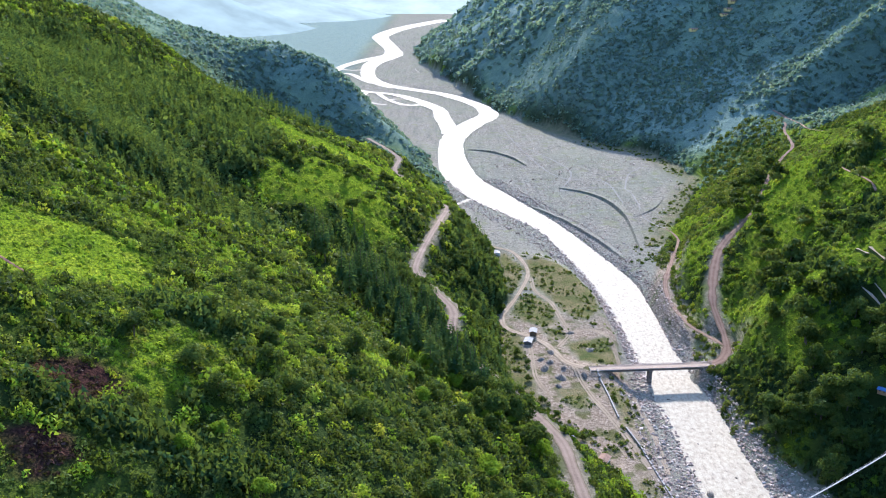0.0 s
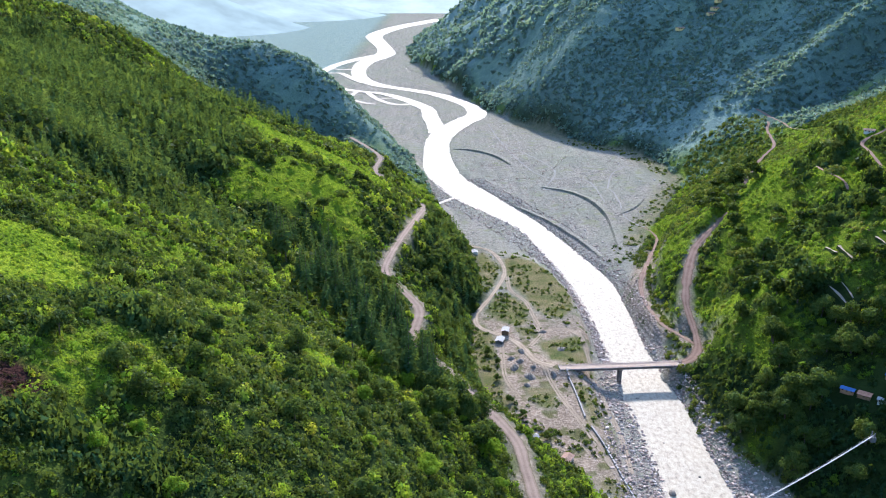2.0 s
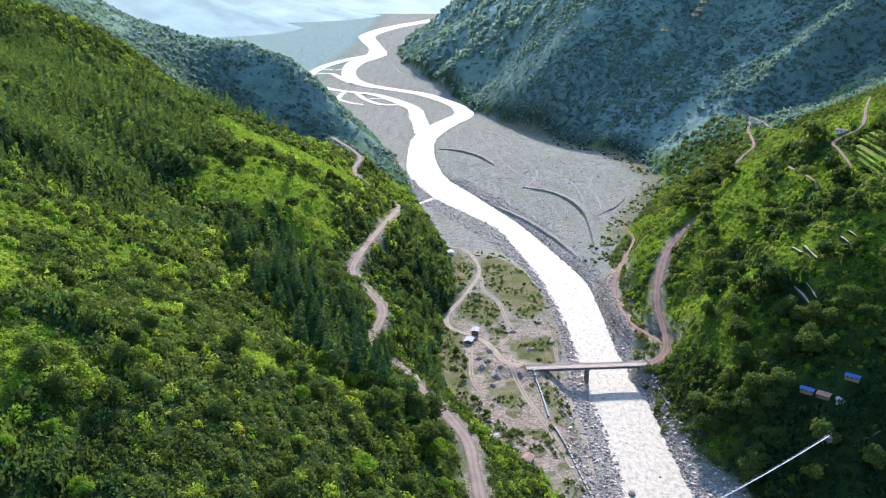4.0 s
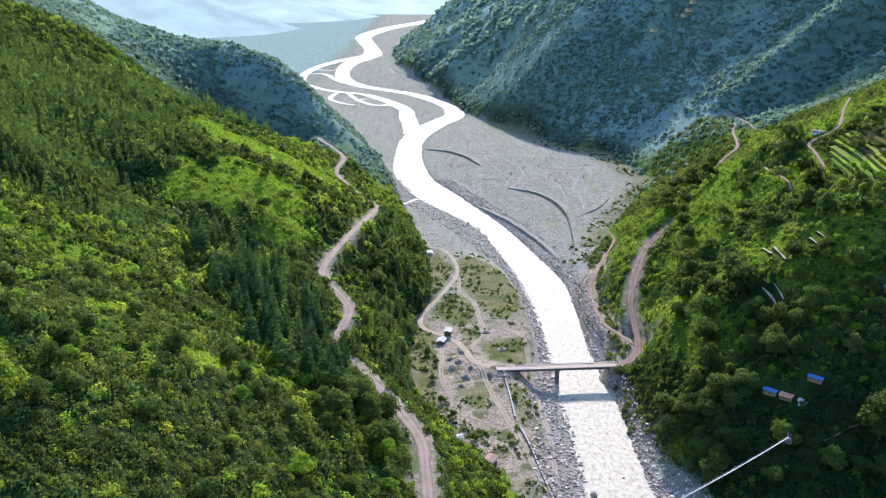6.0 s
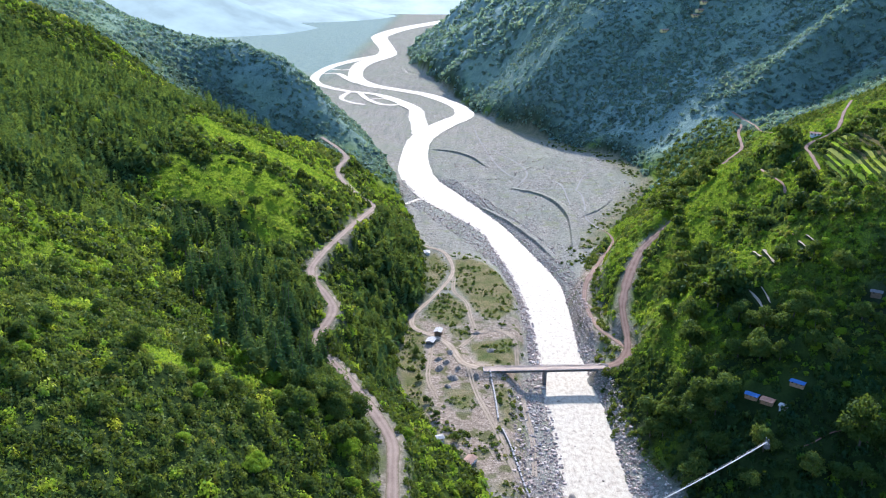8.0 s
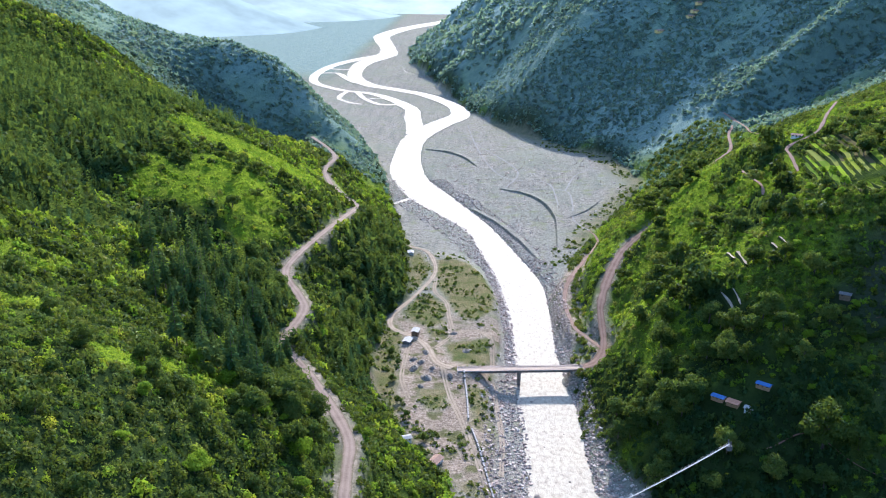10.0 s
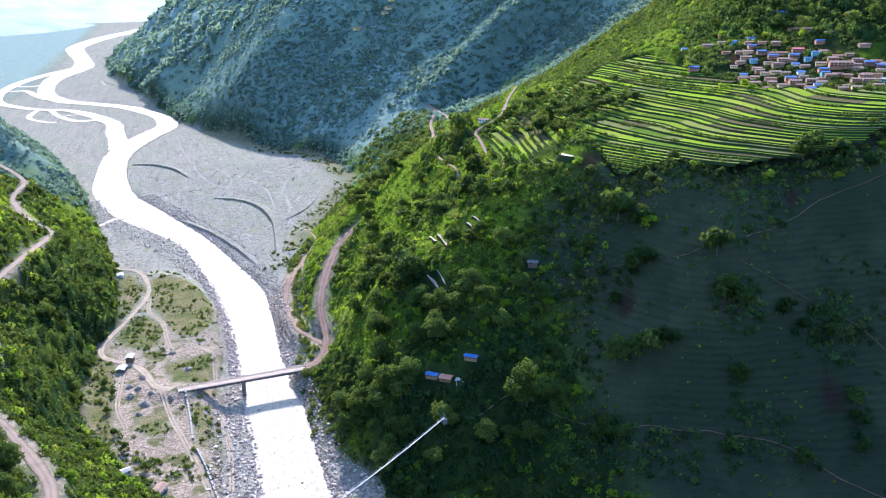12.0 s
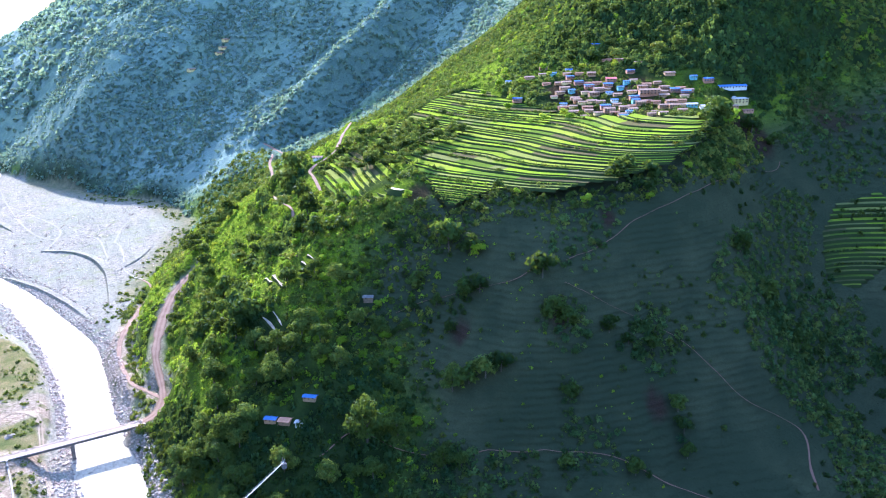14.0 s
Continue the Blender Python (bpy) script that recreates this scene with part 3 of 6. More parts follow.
def grass_cover(x, y):
    """How open and grassy the ground is: 0 thicket, 1 meadow."""
    g = smoothstep(0.54, 0.66, fractal(x, y, 60, 4, 31)) * 0.75
    g = g * (1 - 0.75 * (1 - smoothstep(100, 140, x)) * (1 - smoothstep(850, 1000, y)))
    for cx, cy, r, s in ((-118, 268, 27, 1), (-138, 260, 28, 1), (-152, 340, 20, 0.25), (-131, 331, 20, 0.4), (-113, 328, 19, 0.7), (-95, 331, 17, 0.7), (-80, 347, 16, 0.65),
                         (-118, 738, 48, 1), (-62, 761, 48, 1), (-69, 641, 42, 0.95), (-52, 610, 30, 0.8), (-100, 600, 34, 0.8), (-30, 850, 40, 0.9), (-78, 206, 15, 0.8), (-71, 222, 12, 0.7),
                         (-19, 284, 10, 0.95), (-60, 303, 7, 0.9), (-12, 310, 9, 0.9), (1, 322, 7, 0.9), (-165, 694, 30, 0.5), (270, 650, 40, 0.8),
                         (250, 560, 36, 0.9), (235, 500, 26, 0.7), (290, 720, 50, 0.8), (330, 640, 30, 0.7), (400, 780, 70, 0.45), (420, 900, 90, 0.4), (275, 545, 30, 0.7),
                         (330, 400, 50, 0.55), (400, 380, 55, 0.8), (420, 310, 55, 0.9), (350, 330, 40, 0.8), (470, 360, 60, 0.8), (460, 260, 50, 0.9), (560, 800, 120, 0.3)):
        g = np.maximum(g, s * near(x, y, cx + 8 * (value_noise(x, y, 18, 2) - .5), cy + 30 * (value_noise(x, y, 24, 3) - .5), r))
    east = near(x, y, 285, 600, 190) * smoothstep(190, 215, x)
    # grass thinned by the footbridge, so darker cover stands in for shade
    g = g * (1 - 0.9 * near(x, y, 228, 395, 48))
    east = east * (1 - near(x, y, 254, 418, 30))
    return np.maximum(g * (1 - 0.9 * near(x, y, 254, 418, 26)), 0.42 * east * smoothstep(0.47, 0.57, fractal(x, y, 34, 4, 33)))


VILLAGE = [(541, 619), (569, 623), (594, 570), (616, 529), (604, 500), (556, 470), (530, 475), (522, 545), (533, 581)]
# grassy patches of the flats between the tracks and the works
MEADOWS = [[(80, 765), (95, 775), (121, 738), (133, 681), (129, 644), (115, 620), (104, 631), (95, 660), (84, 692)], [(78, 678), (91, 654), (92, 619), (81, 606), (65, 620), (57, 640), (68, 668)],
           [(93, 576), (108, 583), (126, 590), (126, 555), (121, 543), (97, 547)], [(110, 512), (121, 512), (121, 469), (112, 462)], [(79, 507), (95, 509), (98, 486), (91, 477), (80, 490)], [(78, 606), (94, 608), (95, 585), (82, 592)], [(58, 540), (64, 530), (64, 500), (72, 478), (60, 470), (50, 500)], [(38, 560), (44, 625), (60, 602), (63, 546), (60, 500), (46, 470)], [(62, 792), (76, 745), (70, 700), (52, 650), (48, 690), (54, 760)]]
side = valley_side(gx, gy)
gravel = 1 - smoothstep(-4, 6, side + 10 * (fractal(gx, gy, 20, 3, 8) - 0.5))
dry = gravel * smoothstep(3.5, 6.5, GZ) * (gy < 830) * (gx < 130) * smoothstep(0.36, 0.52, fractal(gx, gy, 34, 3, 12))
dry = np.maximum(dry, gravel * smoothstep(-40, 0, side) * (gx > 150) * (gy > 800) * 0.7)
dry = np.maximum(dry, smoothstep(1900, 2300, gy) * smoothstep(-170, -260, gx) * 0.35)
meadow = np.maximum.reduce([smoothstep(-3, 2, inside(gx, gy, m) + 8 * (fractal(gx, gy, 14, 3, 13) - 0.5)) for m in MEADOWS])
dry = np.maximum(dry * (1 - 0.8 * smoothstep(470, 500, gy) * (gy < 800) * (gx < 135)), gravel * 0.95 * meadow)
spoil = gravel * (1 - meadow) * smoothstep(3.0, 5.5, GZ) * (gx < 135) * (1 - smoothstep(600, 650, gy + 40 * (fractal(gx, gy, 30, 3, 14) - 0.5))) * smoothstep(380, 420, gy)
dl, _ = nearest(gx, gy, ROAD_LOW, 20)
spoil = np.maximum(spoil, (1 - smoothstep(5, 15, dl + 8 * (fractal(gx, gy, 12, 3, 19) - 0.5))) * (gy < 775) * 0.95)
for line, last in ((ROAD_MAIN, 1000), (ROAD_EAST, 745)):
    dr, _ = nearest(gx, gy, line, 14)
    spoil = np.maximum(spoil, (1 - smoothstep(3, 8, dr + 5 * (fractal(gx, gy, 10, 2, 27) - 0.5))) * (gy < last) * 0.9)
gravel = np.maximum(gravel, spoil)
soil = np.maximum(near(gx, gy, -91 + 14 * (value_noise(gx, gy, 7, 6) - 0.5), 193 + 12 * (value_noise(gx, gy, 6, 7) - 0.5), 14),
                  near(gx, gy, -85 + 12 * (value_noise(gx, gy, 6, 8) - 0.5), 164, 10))
soil = np.maximum(soil, 0.8 * near(gx, gy, 48, 520, 9))
for cx, cy, r in ((395, 372, 8), (432, 330, 7), (350, 402, 7), (590, 560, 20), (640, 480, 22), (450, 402, 6), (367, 488, 10)):
    soil = np.maximum(soil, 0.8 * near(gx, gy, cx, cy, r))
soil = np.maximum(soil, 0.75 * smoothstep(-6, 6, inside(gx, gy, VILLAGE)) * smoothstep(0.40, 0.55, fractal(gx, gy, 14, 3, 61)))
soil = np.maximum(soil, 0.7 * smoothstep(-3, 6, inside(gx, gy, [(700, 498), (723, 502), (745, 472), (736, 458), (709, 472)])))
# mask of far slopes and plain that take the painted haze colour
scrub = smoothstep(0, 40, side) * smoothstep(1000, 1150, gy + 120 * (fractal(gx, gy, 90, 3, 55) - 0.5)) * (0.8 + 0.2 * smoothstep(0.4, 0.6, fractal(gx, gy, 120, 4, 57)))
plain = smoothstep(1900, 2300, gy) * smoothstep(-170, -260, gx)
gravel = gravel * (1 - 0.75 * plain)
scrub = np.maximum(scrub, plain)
# mask of the shaded slope that takes the darkened grass
shade_turf = smoothstep(300, 330, gx + 30 * (fractal(gx, gy, 30, 2, 58) - 0.5)) * (1 - smoothstep(470, 505, gy)) * smoothstep(10, 30, side)
nx, ny = len(GX), len(GY)
idx = np.arange(nx * ny).reshape(ny, nx)
quads = np.stack([idx[:-1, :-1], idx[:-1, 1:], idx[1:, 1:], idx[1:, :-1]], -1).ravel()
GZ_SHEET = GZ - 6.5 * smoothstep(0.3, 0.9, fields_mask(gx, gy)) - 4.0 * smoothstep(0.3, 0.9, west_mask(gx, gy)) - 3.0 * smoothstep(-2, 3, inside(gx, gy, GULLY_FIELDS))
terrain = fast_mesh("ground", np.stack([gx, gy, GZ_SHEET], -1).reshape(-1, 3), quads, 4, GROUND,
                    {"grass": grass_cover(gx, gy).ravel(), "gravel": gravel.ravel(), "dry": dry.ravel(), "spoil": spoil.ravel(), "soil": soil.ravel(), "scrub": scrub.ravel(), "shade_turf": shade_turf.ravel()}, True)
tagged(terrain, "steep green valley sides and pale gravel river bed", "ground", kind="structure")


def ribbon(line, half, heights, name, mat, across=5, crown=0.12):
    """A strip along a line with a slightly raised middle."""
    t = np.gradient(line[:, :2], axis=0)
    t /= np.linalg.norm(t, axis=1)[:, None] + 1e-9
    n = np.stack([-t[:, 1], t[:, 0]], 1)
    s = np.linspace(-1, 1, across)
    x, y = line[:, 0, None] + n[:, 0, None] * half[:, None] * s, line[:, 1, None] + n[:, 1, None] * half[:, None] * s
    z = heights[:, None] + crown * (1 - s[None] ** 2) + 0 * x
    k = np.arange(x.size).reshape(x.shape)
    q = np.stack([k[:-1, :-1], k[1:, :-1], k[1:, 1:], k[:-1, 1:]], -1).reshape(-1, 4)[:, ::-1].ravel()
    return fast_mesh(name, np.stack([x, y, z], -1).reshape(-1, 3), q, 4, mat, {"across": (s[None] + 0 * x).ravel()}, True)


def wobble(line, amount, size, seed):
    return 1 + amount * 2 * (fractal(line[:, 0] + 50 * seed, line[:, 1], size, 3, seed) - 0.5)


# ---- water ----
for k, line in enumerate([RIVER, SIDE_CHANNEL] + BRAIDS):
    fine = curve(line[::2], 4)
    half = (fine[:, 2] + 0.5) * wobble(fine, 0.14, 14, k + 40)
    tagged(ribbon(fine, half, np.full(len(fine), 0.05 if k == 0 else 0.38 - 0.03 * k), "river" if k == 0 else "river_channel", WATER, 9, 0.25),
           "pale silty river water, churned white in the sun", "river", kind="structure")

# ---- roads ----
for name, line, kind in ROADS:
    fine = curve(line[::2], 2.5)
    tagged(ribbon(fine, fine[:, 3] * wobble(fine, {"pink": 0.22, "road": 0.3, "red": 0.5, "low": 0.5}[kind], 8, 60), fine[:, 2] - 0.1, name, {"road": ROAD, "pink": PINK_ROAD, "red": RED_ROAD, "low": RED_ROAD}[kind], 9, 0.15),
           {"pink": "pinkish gravel mountain road cut along the slope", "road": "pale unpaved dirt road with worn wheel tracks", "red": "reddish earth road cut into the slope",
            "low": "rough reddish track along the river bank"}[kind], "road", kind="structure")


# ---- far mountains closing the valley: glowing backdrop, haze painted into its colour ----
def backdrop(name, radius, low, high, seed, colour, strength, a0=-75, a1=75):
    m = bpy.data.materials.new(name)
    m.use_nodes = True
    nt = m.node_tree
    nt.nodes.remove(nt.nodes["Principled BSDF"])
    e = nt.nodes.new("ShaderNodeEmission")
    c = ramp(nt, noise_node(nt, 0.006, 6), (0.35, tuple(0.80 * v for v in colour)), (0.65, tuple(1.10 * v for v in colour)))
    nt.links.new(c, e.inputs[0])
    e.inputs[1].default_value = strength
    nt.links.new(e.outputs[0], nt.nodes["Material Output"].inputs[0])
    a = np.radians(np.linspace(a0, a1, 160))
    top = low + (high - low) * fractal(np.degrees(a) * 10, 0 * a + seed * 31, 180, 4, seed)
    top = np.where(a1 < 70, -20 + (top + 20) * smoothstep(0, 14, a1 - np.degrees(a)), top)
    x, y = 70 + radius * np.sin(a), radius * np.cos(a)
    rows = [np.stack([x * (1 - 0.14 * (1 - f)), y * (1 - 0.14 * (1 - f)), -30 + (top + 30) * f], -1) for f in np.linspace(0, 1, 6)]
    k = np.arange(6 * 160).reshape(6, 160)
    q = np.stack([k[:-1, :-1], k[:-1, 1:], k[1:, 1:], k[1:, :-1]], -1).ravel()
    ob = fast_mesh(name, np.concatenate(rows), q, 4, m, smooth=True)
    return tagged(ob, "pale blue backdrop mountains with haze painted in", "mountains", kind="structure")


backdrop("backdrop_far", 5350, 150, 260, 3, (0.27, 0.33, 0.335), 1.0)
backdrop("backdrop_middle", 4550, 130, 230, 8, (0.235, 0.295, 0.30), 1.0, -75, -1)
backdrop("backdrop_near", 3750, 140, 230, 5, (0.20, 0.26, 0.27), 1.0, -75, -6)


# ---- vegetation ----
rng = np.random.default_rng(7)


def leaf_clumps(count, height, size, seed, inner=0.72):
    """Leaf sprays on an uneven dome of radius 1: count x 3 corners x place and normal, the normals turned with the dome."""
    r = np.random.default_rng(seed)
    d = r.normal(size=(count, 3))
    d[:, 2] = np.abs(d[:, 2]) * 0.9 - 0.12
    d /= np.linalg.norm(d, axis=1)[:, None]
    lumps = r.normal(size=(5, 3))
    lumps /= np.linalg.norm(lumps, axis=1)[:, None]
    reach = inner + (1 - inner) * r.random(count) + 0.22 * np.maximum(0, (d @ lumps.T).max(1) - 0.6)
    c = d * reach[:, None] * np.array([1, 1, height])
    n = d + r.normal(scale=0.55, size=(count, 3))
    n /= np.linalg.norm(n, axis=1)[:, None]
    t = np.cross(n, r.normal(size=(count, 3)))
    t /= np.linalg.norm(t, axis=1)[:, None]
    b = np.cross(n, t)
    s = size * (0.6 + 0.8 * r.random(count))[:, None]
    k = 0.55 + 0.5 * r.random((count, 1))
    lift = n * s * 0.35
    tris = np.stack([c - t * s - b * s * k * 0.5, c + t * s - b * s * k * 0.5 - lift, c + b * s * k + lift * 0.6], 1)
    out = 0.75 * d + 0.35 * n + (0, 0, 0.1)
    out /= np.linalg.norm(out, axis=1)[:, None]
    return np.concatenate([tris, np.repeat(out[:, None], 3, 1)], 2)


def moved(leaves, scale, shift):
    out = leaves.copy()
    out[..., :3] = out[..., :3] * scale + shift
    return out


def plant_field(name, spots, protos, mat, label, squash=1.0):
    """One mesh of many plants. spots: x, y, z, radius, tone."""
    n = len(spots)
    if not n:
        return None
    kind, turn = rng.integers(0, len(protos), n), rng.random(n) * 6.283
    tall = (0.8 + 0.5 * rng.random(n)) * squash
    verts, tones, normals = [], [], []
    for k, p in enumerate(protos):
        m = np.nonzero(kind == k)[0]
        if not len(m):
            continue
        q = p.reshape(-1, 6)
        c, s = np.cos(turn[m])[:, None], np.sin(turn[m])[:, None]
        r = spots[m, 3][:, None]
        x = (q[:, 0] * c - q[:, 1] * s) * r + spots[m, 0][:, None]
        y = (q[:, 0] * s + q[:, 1] * c) * r + spots[m, 1][:, None]
        z = q[:, 2] * r * tall[m][:, None] + spots[m, 2][:, None]
        verts.append(np.stack([x, y, z], -1).reshape(-1, 3))
        normals.append(np.stack([q[:, 3] * c - q[:, 4] * s, q[:, 3] * s + q[:, 4] * c, q[:, 5] + 0 * c], -1).reshape(-1, 3))
        tones.append(np.repeat(spots[m, 4], len(q)))
    verts = np.concatenate(verts)
    ob = fast_mesh(name, verts, np.arange(len(verts)), 3, mat, {"tone": np.concatenate(tones)}, normals=np.concatenate(normals))
    return tagged(ob, label, "shrubs", kind="stuff")


MID_BUSH = [leaf_clumps(46, 1.35, 0.37, 20 + k, 0.6) for k in range(8)]
FAR_BUSH = [leaf_clumps(16, 1.0, 0.62, 40 + k) for k in range(6)]


def spire(seed):
    """A dense conifer as leaf sprays on an uneven cone of radius 1."""
    r, out = np.random.default_rng(seed), []
    for f in np.linspace(0.02, 1, 13):
        rad = 0.95 * (1 - f) ** 0.8 + 0.06
        for a in np.arange(4 if f < 0.7 else 3) * 1.9 + r.random() * 6:
            reach = rad * (0.7 + 0.55 * r.random())
            d, side = np.array([math.cos(a), math.sin(a), 0]), np.array([-math.sin(a), math.cos(a), 0])
            z = np.array([0, 0, 4.0 * f + 0.25 * r.random()])
            s = side * (0.30 + 0.24 * r.random()) * (0.5 + 0.6 * rad)
            tri = np.stack([z + 0.3 * d + s * 0.4, d * reach + z - s - (0, 0, 0.34), d * reach * 0.85 + z + s - (0, 0, 0.05)])
            out.append(np.concatenate([tri, np.repeat([(d + (0, 0, 0.35)) / 1.06], 3, 0)], 1))
    return np.array(out)


SPIRES = [spire(800 + k) for k in range(7)]


def on_road(x, y, margin=2.4):
    hit = np.zeros(len(x), bool)
    for _, line, _ in ROADS:
        d, e = nearest(x, y, line, 12)
        hit |= d < e[:, 1] + margin
    return hit


CLEARINGS = [(-91, 193, 9), (-85, 164, 7), (264, 421, 8), (243, 424, 9), (252, 414, 7), (62, 587, 7), (70, 596, 7), (54, 775, 7), (92, 421, 9), (75, 435, 6), (366, 489, 9), (360, 504, 8), (278, 540, 5), (280, 525, 6), (265, 492, 7), (267, 484, 6), (299, 515, 6), (439, 277, 8), (316, 456, 6), (366, 695, 8),
             (278, 534, 8), (298, 520, 8), (267, 493, 8), (585, 545, 48), (560, 575, 45), (610, 520, 42), (640, 505, 22), (655, 516, 13)]


def sown(x0, x1, y0, y1, space, seed):
    """Jittered spots on the slopes between the given bounds, clear of roads, shingle, fields and houses."""
    r = np.random.default_rng(seed)
    X, Y = np.meshgrid(np.arange(x0, x1, space), np.arange(y0, y1, space))
    x, y = X.ravel() + (r.random(X.size) - 0.5) * space * 1.3, Y.ravel() + (r.random(X.size) - 0.5) * space * 1.3
    keep = (x > -0.52 * y - 28) & (x < 1.36 * y + 190)
    x, y = x[keep], y[keep]
    keep = (valley_side(x, y) > 1 + 5 * value_noise(x, y, 12, 4)) & (fields_mask(x, y) < 0.5) & (west_mask(x, y) < 0.5) & ~on_road(x, y)
    for cx, cy, cr in CLEARINGS:
        keep &= np.hypot(x - cx, y - cy) > cr
    return x[keep], y[keep]


WEST_FOREST = [(-412, 875), (-375, 913), (-285, 886), (-172, 800), (-115, 690), (-131, 568), (-136, 442), (-155, 421), (-180, 411), (-200, 410), (-330, 560)]


def woods(x, y):
    """Where the slopes carry dark closed forest rather than scrub; its dark leaves also stand in for shade."""
    w = 0 * x
    for cx, cy, rx, ry in ((228, 400, 36, 50), (210, 450, 16, 40), (391, 368, 16, 8), (432, 353, 22, 8), (386, 345, 11, 6), (441, 320, 9, 7), (371, 327, 13, 6), (403, 311, 14, 6), (314, 355, 20, 8), (275, 370, 26, 9), (538, 366, 20, 18), (356, 368, 14, 6), (360, 413, 12, 8), (482, 412, 14, 6), (-165, 397, 42, 26), (-125, 440, 34, 32), (-200, 540, 62, 85), (-160, 545, 30, 50), (-100, 500, 26, 45), (-290, 700, 90, 100), (-215, 770, 55, 70), (0, 400, 32, 60), (34, 640, 22, 190), (-25, 480, 36, 60),
                           (-75, 252, 26, 10), (-66, 182, 36, 9), (-160, 860, 60, 50),
                           (208, 470, 9, 50), (300, 400, 36, 28), (300, 590, 22, 26), (262, 590, 10, 50), (335, 700, 30, 40), (255, 505, 20, 30), (590, 330, 60, 80), (700, 560, 90, 80), (640, 680, 110, 60)):
        w = np.maximum(w, 1 - smoothstep(0.75, 1.1, np.hypot((x - cx) / rx, (y - cy) / ry) + 0.5 * (fractal(x, y, 40, 3, 66) - 0.5)))
    return np.maximum(w, smoothstep(-12, 12, inside(x, y, WEST_FOREST) + 30 * (fractal(x, y, 40, 3, 66) - 0.5)))


def shrub_area(name, x0, x1, y0, y1, space, protos, seed, size, leaf, light, label, open_ground=0.8):
    r = np.random.default_rng(seed + 500)
    x, y = sown(x0, x1, y0, y1, space, seed)
    w = woods(x, y)
    g = grass_cover(x, y) * (1 - w)
    shade = smoothstep(300, 340, x) * (1 - smoothstep(430, 470, y - 45 * smoothstep(560, 620, x)))
    keep = r.random(len(x)) > np.clip(g * open_ground + 0.3 * (g > 0.85) + 0.9 * shade * (fractal(x, y, 32, 3, 77) < 0.6), 0, 0.97)
    x, y, g, w = x[keep], y[keep], g[keep], w[keep]
    big = fractal(x, y, 35, 3, 71)
    rad = size * (0.45 + 0.75 * r.random(len(x)) ** 1.6 + 0.9 * np.clip(big - 0.45, 0, 1)) * (1 - 0.4 * g) * (1 + 0.35 * w)
    tone = np.clip(0.25 + 0.9 * (fractal(x, y, 60, 3, 15) - 0.35) + 0.75 * (r.random(len(x)) - 0.5) + 0.2 * g - 0.25 * w, 0, 1)
    spots = np.stack([x, y, ground(x, y) - 0.25 * rad, rad, tone], 1)
    # forest plants take the darker needle colour, partly in place of shade
    dark = (w > 0.5) & (leaf is BUSH) & (r.random(len(w)) < 0.72)
    tall = dark & (r.random(len(dark)) < 0.62) & (x < 150) & (y > 345)
    plant_field("hillside_woods", spots[dark & ~tall], protos, PINE, "dark closed woodland on the slope", 1.35)
    plant_field("hillside_pines", spots[tall] * np.array([1, 1, 1, 0.72, 1]), SPIRES, PINE, "dark pines standing close together on the slope", 1.0)
    spots, x, y, g, w = spots[~dark], x[~dark], y[~dark], g[~dark], w[~dark]
    shade = smoothstep(300, 340, x) * (1 - smoothstep(430, 470, y - 45 * smoothstep(560, 620, x)))
    # pale leaves thinned on the shaded slope and in woods, to darken them
    pale = r.random(len(x)) < (1 - 0.95 * shade) * (1 - 0.7 * w * (x < 150)) * (1 - 0.75 * smoothstep(330, 390, x)) * (0.12 + 0.5 * g * light + 0.35 * light * smoothstep(0.5, 0.65, fractal(x, y, 45, 3, 99)))
    plant_field(name, spots[~pale], protos, leaf, label)
    if pale.any():
        plant_field(name, spots[pale], protos, BRIGHT if leaf is BUSH else leaf, "light green young shrubs among the thicket on the slope")


UNDER = [leaf_clumps(44, 1.25, 0.29, 140 + k, 0.5) for k in range(8)]
BIG_BUSH = [leaf_clumps(150, 1.35, 0.17, 160 + k, 0.45) for k in range(8)]
shrub_area("hillside_shrubs", -260, 115, 112, 335, 2.6, UNDER, 1, 1.7, BUSH, 0.6, "dense dark green undergrowth covering the near hillside", 0.55)
shrub_area("hillside_shrubs", -260, 115, 112, 335, 6.0, BIG_BUSH, 31, 3.3, BUSH, 0.5, "large leafy bushes on the near hillside", 0.93)
shrub_area("hillside_shrubs", -330, 115, 335, 520, 3.7, MID_BUSH, 32, 2.6, BUSH, 0.8, "thick green shrubs on the hillside above the river", 0.66)
shrub_area("hillside_shrubs", -330, 115, 335, 520, 9.0, BIG_BUSH, 33, 4.2, BUSH, 0.4, "large dark bushes on the hillside above the river", 0.9)
shrub_area("hillside_shrubs", 730, 900, 330, 520, 6.0, MID_BUSH, 34, 3.6, BUSH, 0.6, "dark green bushes on the slope beyond the village", 0.5)
shrub_area("hillside_shrubs", 185, 730, 190, 520, 3.6, MID_BUSH, 2, 1.9, BUSH, 1.4, "dark green bushes scattered over the shaded slope", 0.7)
shrub_area("hillside_shrubs", -470, 70, 520, 1010, 5.0, MID_BUSH, 3, 3.6, BUSH, 1.0, "thick green scrub on the spur above the river", 0.9)
shrub_area("hillside_shrubs", 185, 900, 520, 1010, 4.6, MID_BUSH, 4, 2.6, BUSH, 1.5, "green bushes and small trees on the river-facing slope", 0.7)
shrub_area("far_woods", -720, 60, 1010, 1700, 6.0, FAR_BUSH, 5, 3.6, HAZE_LEAF, 0.3, "green woods over the farther ridge, haze painted into the leaves")
shrub_area("far_woods", 110, 1150, 1010, 1750, 6.0, FAR_BUSH, 6, 3.7, HAZE_LEAF, 0.3, "woods over the far mountainside, haze painted into the leaves")
